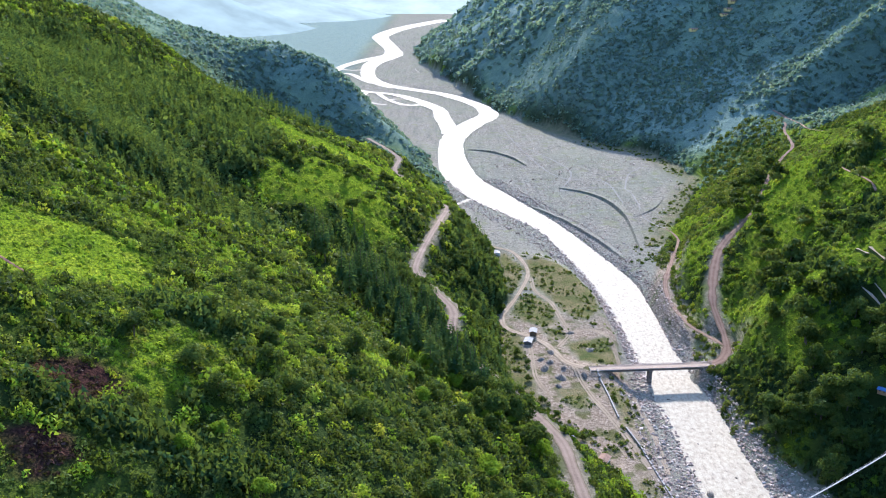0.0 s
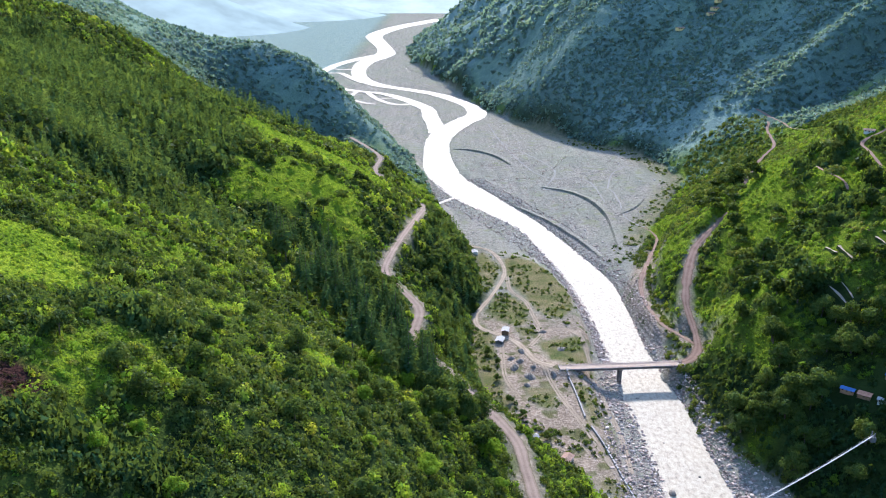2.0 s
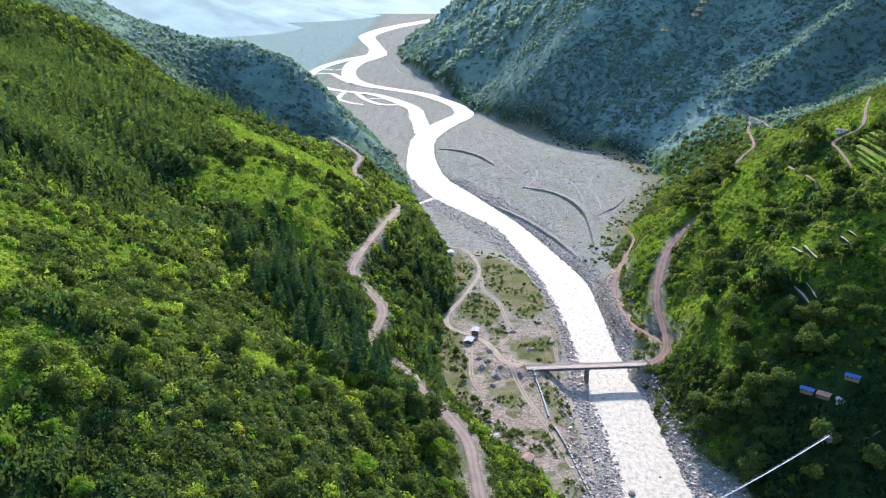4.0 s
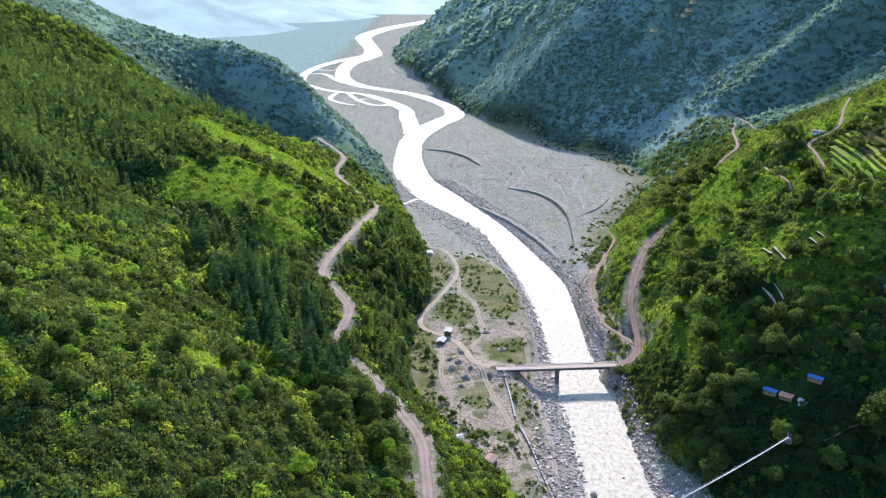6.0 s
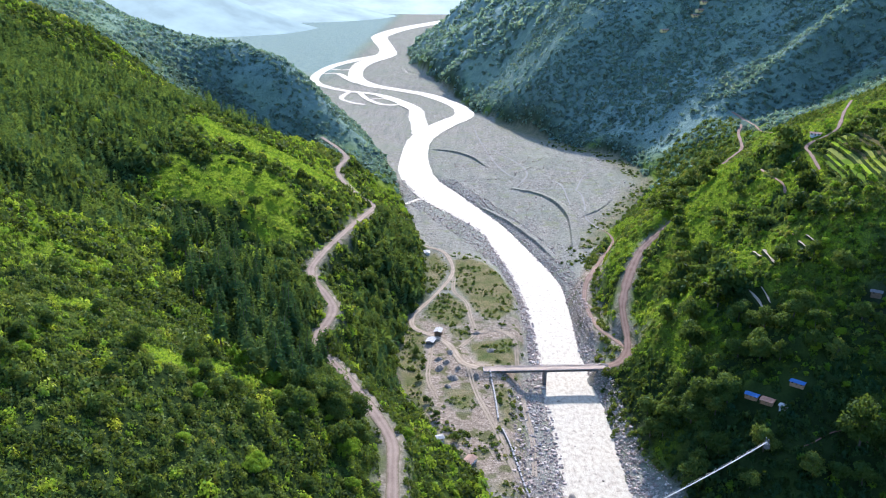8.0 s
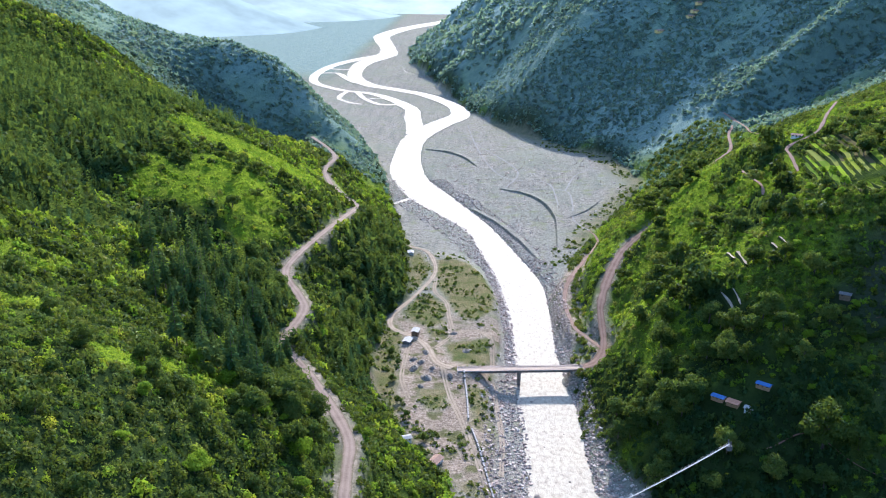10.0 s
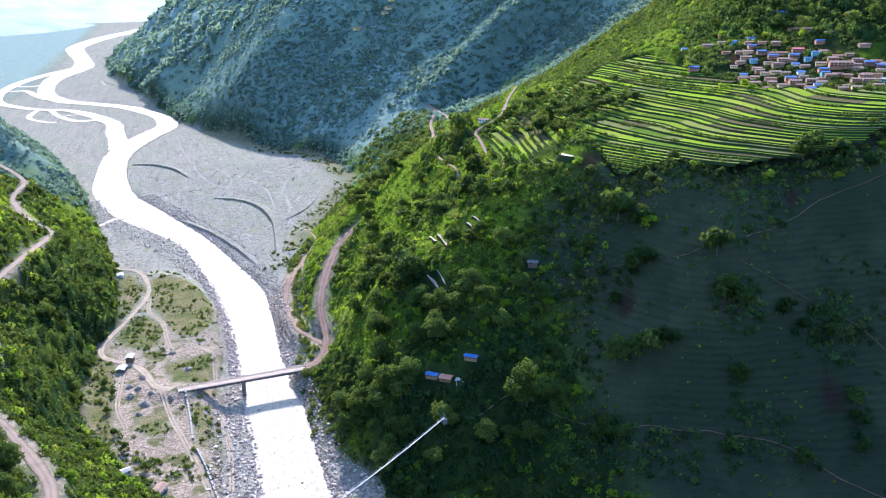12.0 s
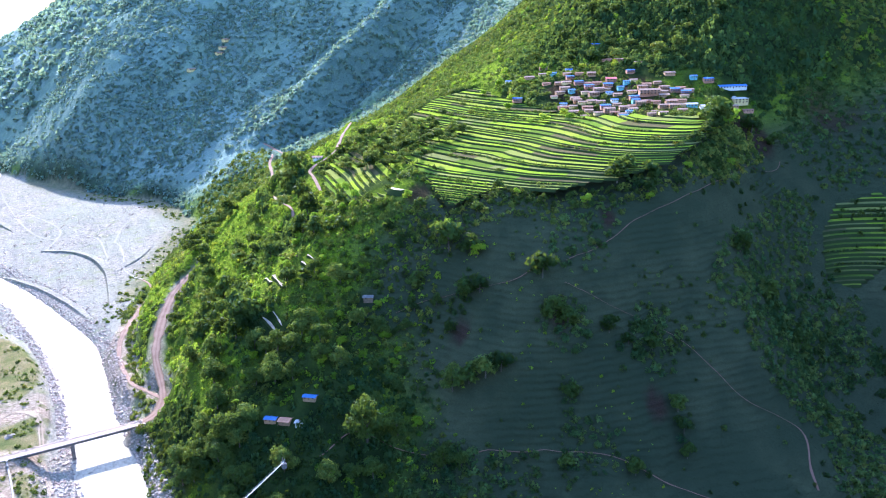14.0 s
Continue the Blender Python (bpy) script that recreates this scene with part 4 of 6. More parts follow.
shrub_area("far_woods", -60, 1100, 1750, 2900, 15, FAR_BUSH, 8, 8.5, HAZE_LEAF, 0.3, "woods over the far mountainside, haze painted into the leaves")
TUFT = [leaf_clumps(10, 0.8, 0.55, 60 + k) for k in range(6)]


def tufts(x0, x1, y0, y1, space, seed, size):
    """Coarse grass and ferns on the open ground between the bushes."""
    r = np.random.default_rng(seed)
    x, y = sown(x0, x1, y0, y1, space, seed)
    g = grass_cover(x, y)
    # bright tufts thinned where the slope should look shaded
    dim = np.maximum(smoothstep(300, 335, x) * (1 - smoothstep(430, 470, y)), near(x, y, 228, 395, 55))
    keep = r.random(len(x)) < (0.12 + 0.88 * g) * (1 - 0.85 * dim)
    x, y, g = x[keep], y[keep], g[keep]
    rad = size * (0.5 + 0.9 * r.random(len(x)) ** 2)
    tone = np.clip(0.2 + 0.7 * fractal(x, y, 25, 3, 16) + 0.3 * (r.random(len(x)) - 0.5), 0, 1)
    plant_field("grass_tufts", np.stack([x, y, ground(x, y) - 0.2 * rad, rad, tone], 1), TUFT, BRIGHT, "bright yellow-green grass and ferns between the bushes")


tufts(-330, 115, 100, 520, 2.3, 21, 0.95)
tufts(185, 420, 300, 520, 3.2, 22, 1.0)
tufts(-300, 60, 560, 900, 4.2, 23, 1.4)
tufts(185, 480, 520, 900, 4.4, 24, 1.4)


def dead_brush(cx, cy, rx, ry, count, seed):
    """Cut, withered brush lying on the cleared soil."""
    r = np.random.default_rng(seed)
    a, q = r.random(count) * 6.283, r.random(count) ** 0.5
    x, y = cx + rx * q * np.cos(a), cy + ry * q * np.sin(a)
    rad = 0.35 + 0.6 * r.random(count)
    plant_field("dead_brush", np.stack([x, y, ground(x, y) - 0.1, rad, r.random(count)], 1), TUFT, DEAD_LEAF, "withered reddish-brown brush on a cleared patch", 0.7)


dead_brush(-91, 193, 9, 8, 170, 31)
dead_brush(-85, 164, 7, 6, 110, 32)


def flats_scrub():
    """Low scrub on the flats beside the bridge and along the gravel's edge."""
    r = np.random.default_rng(91)
    x, y = r.uniform(40, 150, 5200), r.uniform(330, 830, 5200)
    z = ground(x, y)
    lush = np.maximum.reduce([inside(x, y, m) for m in MEADOWS]) > 0
    keep = (valley_side(x, y) < 2) & (z > 3.2) & ~on_road(x, y, 0.6) & (fractal(x, y, 18, 3, 44) > np.where(lush, 0.45, 0.52)) & (lush | (y < 470) | (r.random(5200) < 0.25))
    for cx, cy, cr in CLEARINGS[:9] + [(75, 530, 14), (88, 522, 12), (92, 470, 12)]:
        keep &= np.hypot(x - cx, y - cy) > cr
    x, y, z = x[keep], y[keep], z[keep]
    rad = 0.5 + 1.3 * r.random(len(x)) ** 2
    plant_field("riverside_scrub", np.stack([x, y, z - 0.2 * rad, rad, r.random(len(x))], 1), MID_BUSH, BUSH, "low green scrub on the flats beside the river")
    x, y = r.uniform(178, 222, 2600), r.uniform(385, 770, 2600)
    s = valley_side(x, y)
    keep = (s < 6) & (s > np.where(y < 465, -1, -7) + 5 * value_noise(x, y, 9, 5)) & ~on_road(x, y, 0.8)
    x, y = x[keep], y[keep]
    rad = 0.5 + 1.8 * r.random(len(x)) ** 2
    plant_field("riverside_scrub", np.stack([x, y, ground(x, y) - 0.2, rad, r.random(len(x))], 1), MID_BUSH, BUSH, "low green scrub at the foot of the wooded slope")
    x, y = r.uniform(180, 330, 6000), r.uniform(760, 1330, 6000)
    s = valley_side(x, y)
    keep = (s < 0) & (s > -42 + 30 * fractal(x, y, 40, 2, 3)) & (fractal(x, y, 22, 3, 48) > 0.44)
    x, y = x[keep], y[keep]
    rad = 0.4 + 1.9 * r.random(len(x)) ** 3
    plant_field("riverside_scrub", np.stack([x, y, ground(x, y) - 0.3, rad, r.random(len(x))], 1), FAR_BUSH, BUSH, "low green scrub at the edge of the gravel")


flats_scrub()


# ---- single trees: trunk, limbs and a crown of leaf clumps ----
def tapered(bm, a, b, ra, rb, sides=6):
    a, b = Vector(a), Vector(b)
    q = (b - a).to_track_quat("Z", "Y").to_matrix().to_4x4()
    bmesh.ops.create_cone(bm, cap_ends=True, segments=sides, radius1=ra, radius2=rb, depth=(b - a).length,
                          matrix=Matrix.Translation((a + b) / 2) @ q)


def crown_mesh(name, quads, mat, parent, tone):
    v = quads.reshape(-1, 6)
    ob = fast_mesh(name, v[:, :3], np.arange(len(v)), 3, mat, {"tone": np.full(len(v), tone)}, normals=v[:, 3:])
    ob.parent = parent
    return ob


def broadleaf(seed, height, spread, mat, label, leaves=230, leaf=0.145):
    r = np.random.default_rng(seed)
    tree = new("broadleaf_tree")
    bm = bmesh.new()
    top = Vector((r.normal() * 0.3, r.normal() * 0.3, height * 0.5))
    tapered(bm, (0, 0, -1.2), top, height * 0.035, height * 0.02, 7)
    quads = []
    for k in range(9):
        a = k * 2.4 + r.random()
        out = spread * (0.28 + 0.5 * r.random()) * (0.3 if k == 0 else 1)
        c = np.array([math.cos(a) * out, math.sin(a) * out, height * (0.30 + 0.46 * r.random() + (0.14 if k == 0 else 0))])
        tapered(bm, top * (0.7 + 0.3 * r.random()), Vector(c), height * 0.014, height * 0.005, 5)
        quads.append(moved(leaf_clumps(leaves, 0.9, leaf, seed * 50 + k, 0.42), spread * (0.46 + 0.16 * r.random()), c - np.array([0, 0, spread * 0.12])))
    part("trunk", bm, BARK, tree)
    crown_mesh("crown", np.concatenate(quads), mat, tree, (0.05 if mat is BUSH else 0.2) + 0.45 * r.random())
    return tagged(tree, label, "tree")


def conifer(seed, height, label):
    r = np.random.default_rng(seed)
    tree = new("pine_tree")
    bm = bmesh.new()
    tapered(bm, (0, 0, -1.2), (r.normal() * 0.2, r.normal() * 0.2, height), height * 0.016, 0.05, 6)
    quads = []
    for f in np.linspace(0, 1, 15):
        z, rad = height * (0.28 + 0.70 * f), height * 0.17 * (1 - f) ** 0.75 + 0.25
        for a in np.arange(6) * 1.047 + r.random() * 6:
            reach = rad * (0.75 + 0.5 * r.random())
            d = np.array([math.cos(a), math.sin(a), 0])
            s = np.array([-d[1], d[0], 0]) * reach * (0.30 + 0.15 * r.random())
            z0 = np.array([0, 0, z + r.normal() * 0.25])
            tip = d * reach + z0 - np.array([0, 0, reach * (0.10 + 0.25 * r.random())])
            mid = d * reach * 0.55 + z0 + np.array([0, 0, reach * 0.06])
            n = np.repeat([(d + (0, 0, 0.4)) / 1.08], 3, 0)
            quads += [np.concatenate([np.stack(t), n], 1) for t in ((z0 + d * 0.05, mid - s, tip), (z0 + d * 0.05, tip, mid + s))]
    part("trunk", bm, BARK, tree)
    crown_mesh("crown", np.array(quads), PINE, tree, 0.3 + 0.5 * r.random())
    return tagged(tree, label, "tree")


PINES = [conifer(k, 15 + k * 1.2, "tall dark green pine with drooping branches on the slope") for k in range(4)]
OAKS = [broadleaf(100 + k, 11, 5.5, BUSH, "round dark green broadleaf tree with lit crown edge") for k in range(3)]
LIMES = [broadleaf(200 + k, 9, 4.6, BRIGHT, "bright green broadleaf tree catching the sun") for k in range(3)]
FAR_OAKS = [broadleaf(400 + k, 11, 5.5, BUSH, "round green broadleaf tree on the farther slope", 46, 0.31) for k in range(4)]
FAR_LIMES = [broadleaf(500 + k, 10, 5.0, BRIGHT, "bright green sunlit tree on the farther slope", 46, 0.31) for k in range(4)]
used, distant, distant_bright = set(), [], []


def stand(protos, x, y, size, group):
    if protos is not PINES and (y > 610 or (x > 370 and y > 500)):
        (distant if protos is OAKS else distant_bright).append((x, y, float(ground(x, y)), size * 0.9, float(rng.random())))
        return
    if protos is not PINES and (x > 335 or (y > 500 and x > 180)):
        protos = FAR_OAKS if protos is OAKS else FAR_LIMES
    ob = protos[int(rng.integers(0, len(protos)))]
    m = pose(x, y, float(ground(x, y)), 0, 0, float(rng.random() * 360)) @ Matrix.Diagonal((size, size, size * float(0.9 + 0.25 * rng.random()), 1))
    if ob not in used:
        used.add(ob)
        ob.matrix_basis = m
        ob["group"] = group
        return
    made = copy_thing(ob, Matrix())
    made.matrix_basis = m
    made["group"] = group


def grove(protos, cx, cy, rx, ry, count, size, group):
    for _ in range(count):
        for _ in range(20):
            x, y = cx + rx * (rng.random() * 2 - 1), cy + ry * (rng.random() * 2 - 1)
            if not on_road(np.array([x]), np.array([y]), 3.5)[0] and valley_side(x, y) > 6 and all(math.hypot(x - a, y - b) > c + 2 for a, b, c in CLEARINGS):
                break
        stand(protos, x, y, size * (0.75 + 0.5 * float(rng.random())), group)


grove(PINES, -22, 418, 26, 34, 44, 1.25, "pine stand above the road")
grove(PINES, -48, 470, 28, 34, 26, 1.2, "pine stand above the road")
grove(PINES, 4, 372, 20, 42, 30, 1.15, "pines beside the road")
grove(OAKS, 30, 352, 16, 40, 22, 0.95, "trees beside the road")
grove(OAKS, -20, 500, 16, 44, 16, 0.9, "trees above the road")
grove(PINES, -30, 540, 18, 30, 9, 0.8, "pine stand above the road")
grove(PINES, -300, 860, 90, 90, 24, 1.1, "pines on the far ridge")
grove(OAKS, 30, 560, 14, 60, 16, 1.0, "trees below the road")
grove(OAKS, 32, 690, 16, 70, 18, 1.0, "trees below the road")
grove(OAKS, -90, 640, 60, 70, 16, 0.9, "trees in the wooded gully")
grove(LIMES, 30, 300, 40, 60, 12, 0.8, "bright trees on the near slope")
for x, y, s in ((284, 385, 2.1), (300, 381, 1.0), (333, 380, 1.25), (341, 376, 1.1), (349, 372, 1.3), (357, 369, 1.2), (364, 442, 1.7), (372, 430, 1.3), (395, 387, 1.35), (571, 445, 1.9), (583, 452, 1.6),
                (466, 414, 1.3), (481, 403, 1.1), (348, 699, 1.8), (338, 690, 1.6), (356, 712, 1.5), (324, 591, 1.5), (252, 512, 1.9), (227, 492, 1.5), (222, 437, 1.6), (640, 478, 1.5), (655, 470, 1.2), (245, 590, 1.5),
                (236, 560, 1.3), (262, 610, 1.4), (280, 640, 1.3), (290, 575, 1.2), (230, 640, 1.2), (262, 470, 1.2), (320, 640, 1.4), (310, 560, 1.2)):
    stand(OAKS, x, y, s, "large trees on the eastern slope")
for x, y, s in ((296, 392, 0.8), (470, 236, 1.6), (482, 244, 1.5), (600, 462, 1.5), (374, 425, 1.0), (310, 378, 0.7), (258, 376, 0.8), (216, 470, 0.8)):
    stand(LIMES, x, y, s, "bright trees on the eastern slope")
grove(OAKS, 272, 570, 52, 130, 26, 0.95, "trees on the eastern slope")
grove(LIMES, 285, 500, 60, 90, 30, 0.6, "bright trees on the eastern slope")
grove(OAKS, 283, 772, 16, 40, 14, 1.1, "trees hiding the road bend")
grove(OAKS, 315, 850, 18, 40, 12, 1.1, "trees hiding the road bend")
grove(OAKS, 352, 930, 18, 40, 10, 1.1, "trees hiding the road bend")
grove(OAKS, 405, 625, 42, 55, 60, 0.75, "trees standing among the terraces")
grove(OAKS, 640, 640, 90, 70, 34, 0.95, "trees above the village")
grove(LIMES, 560, 590, 70, 60, 16, 0.7, "trees among the village houses")
for x, y, s in ((385, 545, 0.55), (392, 552, 0.6), (398, 560, 0.5), (404, 548, 0.45), (378, 560, 0.6), (412, 575, 0.6), (420, 582, 0.5), (395, 590, 0.7), (405, 600, 0.65), (384, 604, 0.7), (430, 560, 0.5), (440, 590, 0.6),
                (372, 585, 0.6), (425, 620, 0.7), (445, 630, 0.7), (410, 632, 0.7), (396, 530, 0.5), (408, 520, 0.4), (470, 610, 0.5), (460, 640, 0.7)):
    stand(OAKS, x, y, s, "trees standing among the terraces")
for x, y, s in ((443, 325, 0.9), (436, 308, 0.8), (391, 371, 1.2), (398, 366, 1.0), (421, 359, 0.9), (443, 348, 0.9), (430, 353, 0.7), (386, 345, 0.9), (441, 317, 0.9), (371, 327, 0.8), (403, 310, 0.9), (314, 355, 1.0), (322, 351, 0.8), (280, 368, 1.2), (270, 372, 1.0), (258, 375, 1.1),
                (535, 378, 1.1), (545, 362, 1.2), (557, 344, 1.2), (360, 413, 1.0), (366, 408, 0.9), (342, 445, 1.0), (315, 435, 1.0), (287, 429, 1.0), (297, 500, 0.9), (474, 415, 1.1), (489, 409, 1.0), (240, 392, 1.2), (222, 404, 1.1), (230, 378, 1.0)):
    stand(OAKS, x, y, s, "dark trees on the shaded slope")
grove(OAKS, 258, 452, 26, 14, 6, 1.0, "tall dark trees above the farmstead")
grove(OAKS, 214, 425, 18, 38, 10, 1.1, "tall dark trees below the farmstead")
grove(LIMES, 300, 450, 22, 40, 10, 0.6, "sunlit trees at the edge of the shade")
grove(OAKS, 318, 440, 30, 50, 34, 0.55, "dark trees on the shaded slope")
for x, y, s in ((260, 660, 1.3), (252, 620, 1.3), (246, 606, 1.2), (253, 523, 1.5), (246, 507, 1.4), (330, 618, 1.6), (311, 538, 1.2), (306, 477, 1.2), (232, 511, 1.1), (227, 490, 1.3), (223, 468, 1.2),
                (252, 486, 1.3), (303, 755, 1.4), (293, 631, 1.1), (222, 534, 1.0), (257, 645, 1.2), (263, 682, 1.1), (249, 640, 1.0), (268, 700, 1.0), (240, 525, 1.0)):
    stand(OAKS, x, y, s, "large dark trees on the eastern slope")
for x, y, s in ((535, 424, 0.8), (550, 430, 0.9), (560, 436, 0.9), (570, 441, 1.0), (580, 450, 1.1), (588, 462, 1.0), (596, 474, 0.9), (604, 480, 0.8)):
    stand(OAKS, x, y, s, "trees on the rim of the fields")
grove(OAKS, -25, 265, 60, 70, 34, 0.62, "dark trees on the near slope")
grove(LIMES, -30, 230, 60, 60, 12, 0.5, "bright trees on the near slope")
grove(LIMES, 20, 325, 34, 36, 14, 0.6, "bright trees on the near slope")
for cx, cy in ((388, 560), (398, 575), (410, 590), (376, 548), (420, 560), (432, 604), (402, 612), (446, 575), (392, 535)):
    grove(OAKS, cx, cy, 7, 7, 6, 0.62, "trees standing among the terraces")
grove(OAKS, 232, 440, 32, 16, 8, 1.05, "tall dark trees above the farmstead")
grove(OAKS, 206, 420, 12, 24, 8, 1.1, "tall dark trees below the farmstead")
RIM = curve([(331, 560), (333, 524), (352, 491), (370, 456), (401, 449), (430, 420), (465, 408), (505, 406), (537, 415), (582, 436)], 12)
for k, (x, y) in enumerate(RIM):
    stand(LIMES if k % 3 == 0 else OAKS, x + float(rng.normal() * 3), y - 3 + float(rng.normal() * 2), 0.4 + 0.35 * float(rng.random()), "trees on the rim of the fields")


def thicket(outline, space, size, mat, label, seed, on_fields=0.4):
    """Bushes standing close together inside an outline."""
    r, o = np.random.default_rng(seed), np.array(outline, float)
    X, Y = np.meshgrid(np.arange(o[:, 0].min(), o[:, 0].max(), space), np.arange(o[:, 1].min(), o[:, 1].max(), space))
    x, y = X.ravel() + (r.random(X.size) - 0.5) * space * 1.4, Y.ravel() + (r.random(X.size) - 0.5) * space * 1.4
    keep = (inside(x, y, outline) > 6 * (fractal(x, y, 14, 2, seed) - 0.5)) & ~on_road(x, y) & (fields_mask(x, y) < on_fields) & (west_mask(x, y) < 0.5) & (r.random(len(x)) < 0.85)
    for cx, cy, cr in CLEARINGS:
        keep &= np.hypot(x - cx, y - cy) > cr
    x, y = x[keep], y[keep]
    rad = size * (0.5 + 0.9 * r.random(len(x)) ** 1.8)
    plant_field("thicket", np.stack([x, y, ground(x, y) - 0.2 * rad, rad, r.random(len(x))], 1), MID_BUSH, mat, label)


RIM_EDGE = [(326, 560), (329, 522), (349, 487), (368, 450), (398, 443), (428, 414), (465, 402), (506, 400), (540, 409), (586, 432)]
thicket([(x, y) for x, y in RIM_EDGE] + [(x + 2, y + 11) for x, y in RIM_EDGE[::-1]], 2.3, 1.5, BUSH, "dense bushes along the rim of the terraced fields", 901, 0.98)
thicket([(x - 2, y - 14) for x, y in RIM_EDGE[:6]] + [(x, y + 2) for x, y in RIM_EDGE[5::-1]], 3.2, 2.0, BUSH, "dark bushes on the steep drop below the fields", 902)
PUFFS = [(262, 470), (290, 545), (318, 545), (340, 500), (362, 462), (352, 428), (312, 404), (280, 430)]
thicket(PUFFS, 3.4, 1.7, BUSH, "small round bushes scattered over the eastern slope", 903)
thicket(PUFFS, 6.0, 1.6, BRIGHT, "light green round bushes on the eastern slope", 904)
# thickets in the dark needle colour, which stands in for the slope's shade
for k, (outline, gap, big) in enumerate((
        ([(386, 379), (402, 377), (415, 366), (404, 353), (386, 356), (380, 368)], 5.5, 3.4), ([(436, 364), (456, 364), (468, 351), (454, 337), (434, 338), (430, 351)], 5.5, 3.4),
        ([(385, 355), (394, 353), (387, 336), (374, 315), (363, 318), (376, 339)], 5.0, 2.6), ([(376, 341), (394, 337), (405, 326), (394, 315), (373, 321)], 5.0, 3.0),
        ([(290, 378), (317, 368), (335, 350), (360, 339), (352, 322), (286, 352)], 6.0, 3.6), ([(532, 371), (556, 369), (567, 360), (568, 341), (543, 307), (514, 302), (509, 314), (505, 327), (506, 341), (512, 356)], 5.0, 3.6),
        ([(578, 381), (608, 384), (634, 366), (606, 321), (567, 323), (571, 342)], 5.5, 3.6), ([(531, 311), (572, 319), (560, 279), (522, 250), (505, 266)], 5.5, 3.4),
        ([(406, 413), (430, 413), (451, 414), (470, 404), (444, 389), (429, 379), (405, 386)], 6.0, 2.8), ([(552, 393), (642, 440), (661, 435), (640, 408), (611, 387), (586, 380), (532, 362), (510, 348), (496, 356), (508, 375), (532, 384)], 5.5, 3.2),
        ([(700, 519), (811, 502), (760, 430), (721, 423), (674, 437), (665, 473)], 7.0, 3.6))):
    thicket(outline, 0.55 * gap, 0.6 * big, PINE, "clustered trees and bushes on the shaded slope, leaves darkened for shade", 910 + k)
thicket([(530, 410), (536, 424), (572, 452), (640, 494), (658, 487), (638, 462), (586, 424), (560, 410)], 3.6, 2.3, BUSH, "dense trees at the far corner of the terraced fields", 906, 0.9)
thicket([(516, 402), (545, 404), (590, 428), (594, 446), (560, 442), (516, 420)], 2.4, 2.1, BUSH, "dense bushes along the rim of the terraced fields", 907, 1.01)
thicket([(296, 860), (318, 1010), (340, 1100), (400, 1140), (446, 1120), (420, 1000), (385, 900), (330, 820)], 5.0, 3.0, BUSH, "dense green trees at the mouth of the side valley", 905)


def far_tree(seed, height=11.0, spread=5.5):
    """A simpler tree: tapered trunk and nine leaf clumps, as triangles."""
    r = np.random.default_rng(seed)
    tris = []
    for a in range(5):
        p, q = a * 1.257, (a + 1) * 1.257
        tris.append([(0.4 * math.cos(p), 0.4 * math.sin(p), -1.2), (0.4 * math.cos(q), 0.4 * math.sin(q), -1.2), (0, 0, height * 0.6)])
    tris = np.array(tris)
    out = [np.concatenate([tris, tris * (1, 1, 0) / 0.4], 2)]
    for k in range(9):
        a, d = k * 2.4 + r.random(), spread * (0.28 + 0.5 * r.random()) * (0.3 if k == 0 else 1)
        c = np.array([math.cos(a) * d, math.sin(a) * d, height * (0.42 + 0.38 * r.random() + (0.1 if k == 0 else 0))])
        out.append(moved(leaf_clumps(40, 0.9, 0.32, seed * 50 + k, 0.45), spread * (0.46 + 0.16 * r.random()), c))
    return np.concatenate(out)


FAR_TREES = [far_tree(400 + k) for k in range(5)]
plant_field("distant_trees", np.array(distant), FAR_TREES, BUSH, "round green trees over the farther slopes and terraces")
plant_field("distant_trees", np.array(distant_bright) * np.array([1, 1, 1, 0.9, 1]), FAR_TREES, BRIGHT, "bright green sunlit trees over the farther slopes")


# ---- terraced rice fields on the plateau ----
def field_material():
    m, N, L, b = material("rice_field", 1.0, 0.0)
    nt = m.node_tree
    rnd = N.new("ShaderNodeObjectInfo").outputs["Random"]
    r = N.new("ShaderNodeValToRGB")
    r.color_ramp.interpolation = "CONSTANT"
    tones = ((0.0, (0.145, 0.185, 0.020)), (0.18, (0.195, 0.215, 0.030)), (0.32, (0.085, 0.128, 0.018)), (0.44, (0.160, 0.162, 0.045)), (0.56, (0.185, 0.250, 0.018)),
             (0.70, (0.078, 0.050, 0.036)), (0.83, (0.125, 0.118, 0.048)), (0.91, (0.065, 0.095, 0.016)))
    while len(r.color_ramp.elements) < len(tones):
        r.color_ramp.elements.new(0.5)
    for e, (p, c) in zip(r.color_ramp.elements, tones):
        e.position, e.color = p, (*c, 1)
    L.new(rnd, r.inputs[0])
    f = noise_node(nt, 0.9, 5)
    col = mix(nt, ramp(nt, f, (0.35, (0, 0, 0)), (0.75, (0.55, 0.55, 0.55))), r.outputs[0], (0.12, 0.17, 0.015))
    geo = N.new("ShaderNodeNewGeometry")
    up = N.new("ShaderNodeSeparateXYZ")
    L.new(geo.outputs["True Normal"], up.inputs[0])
    # steep faces darkened: overgrown banks with their shade put into the colour
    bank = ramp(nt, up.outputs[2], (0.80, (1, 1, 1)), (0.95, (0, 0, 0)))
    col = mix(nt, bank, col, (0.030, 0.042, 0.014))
    L.new(col, b.inputs["Base Color"])
    bump(nt, b, f, 0.3, 0.3)
    return m


def field_base(x, y):
    """The even rise that the terraces step up."""
    return 0.35 * slopes(x, y) + 0.65 * field_plane(x, y) + 2.6 * (fractal(np.asarray(x, float), np.asarray(y, float), 60, 3, 17) - 0.5)


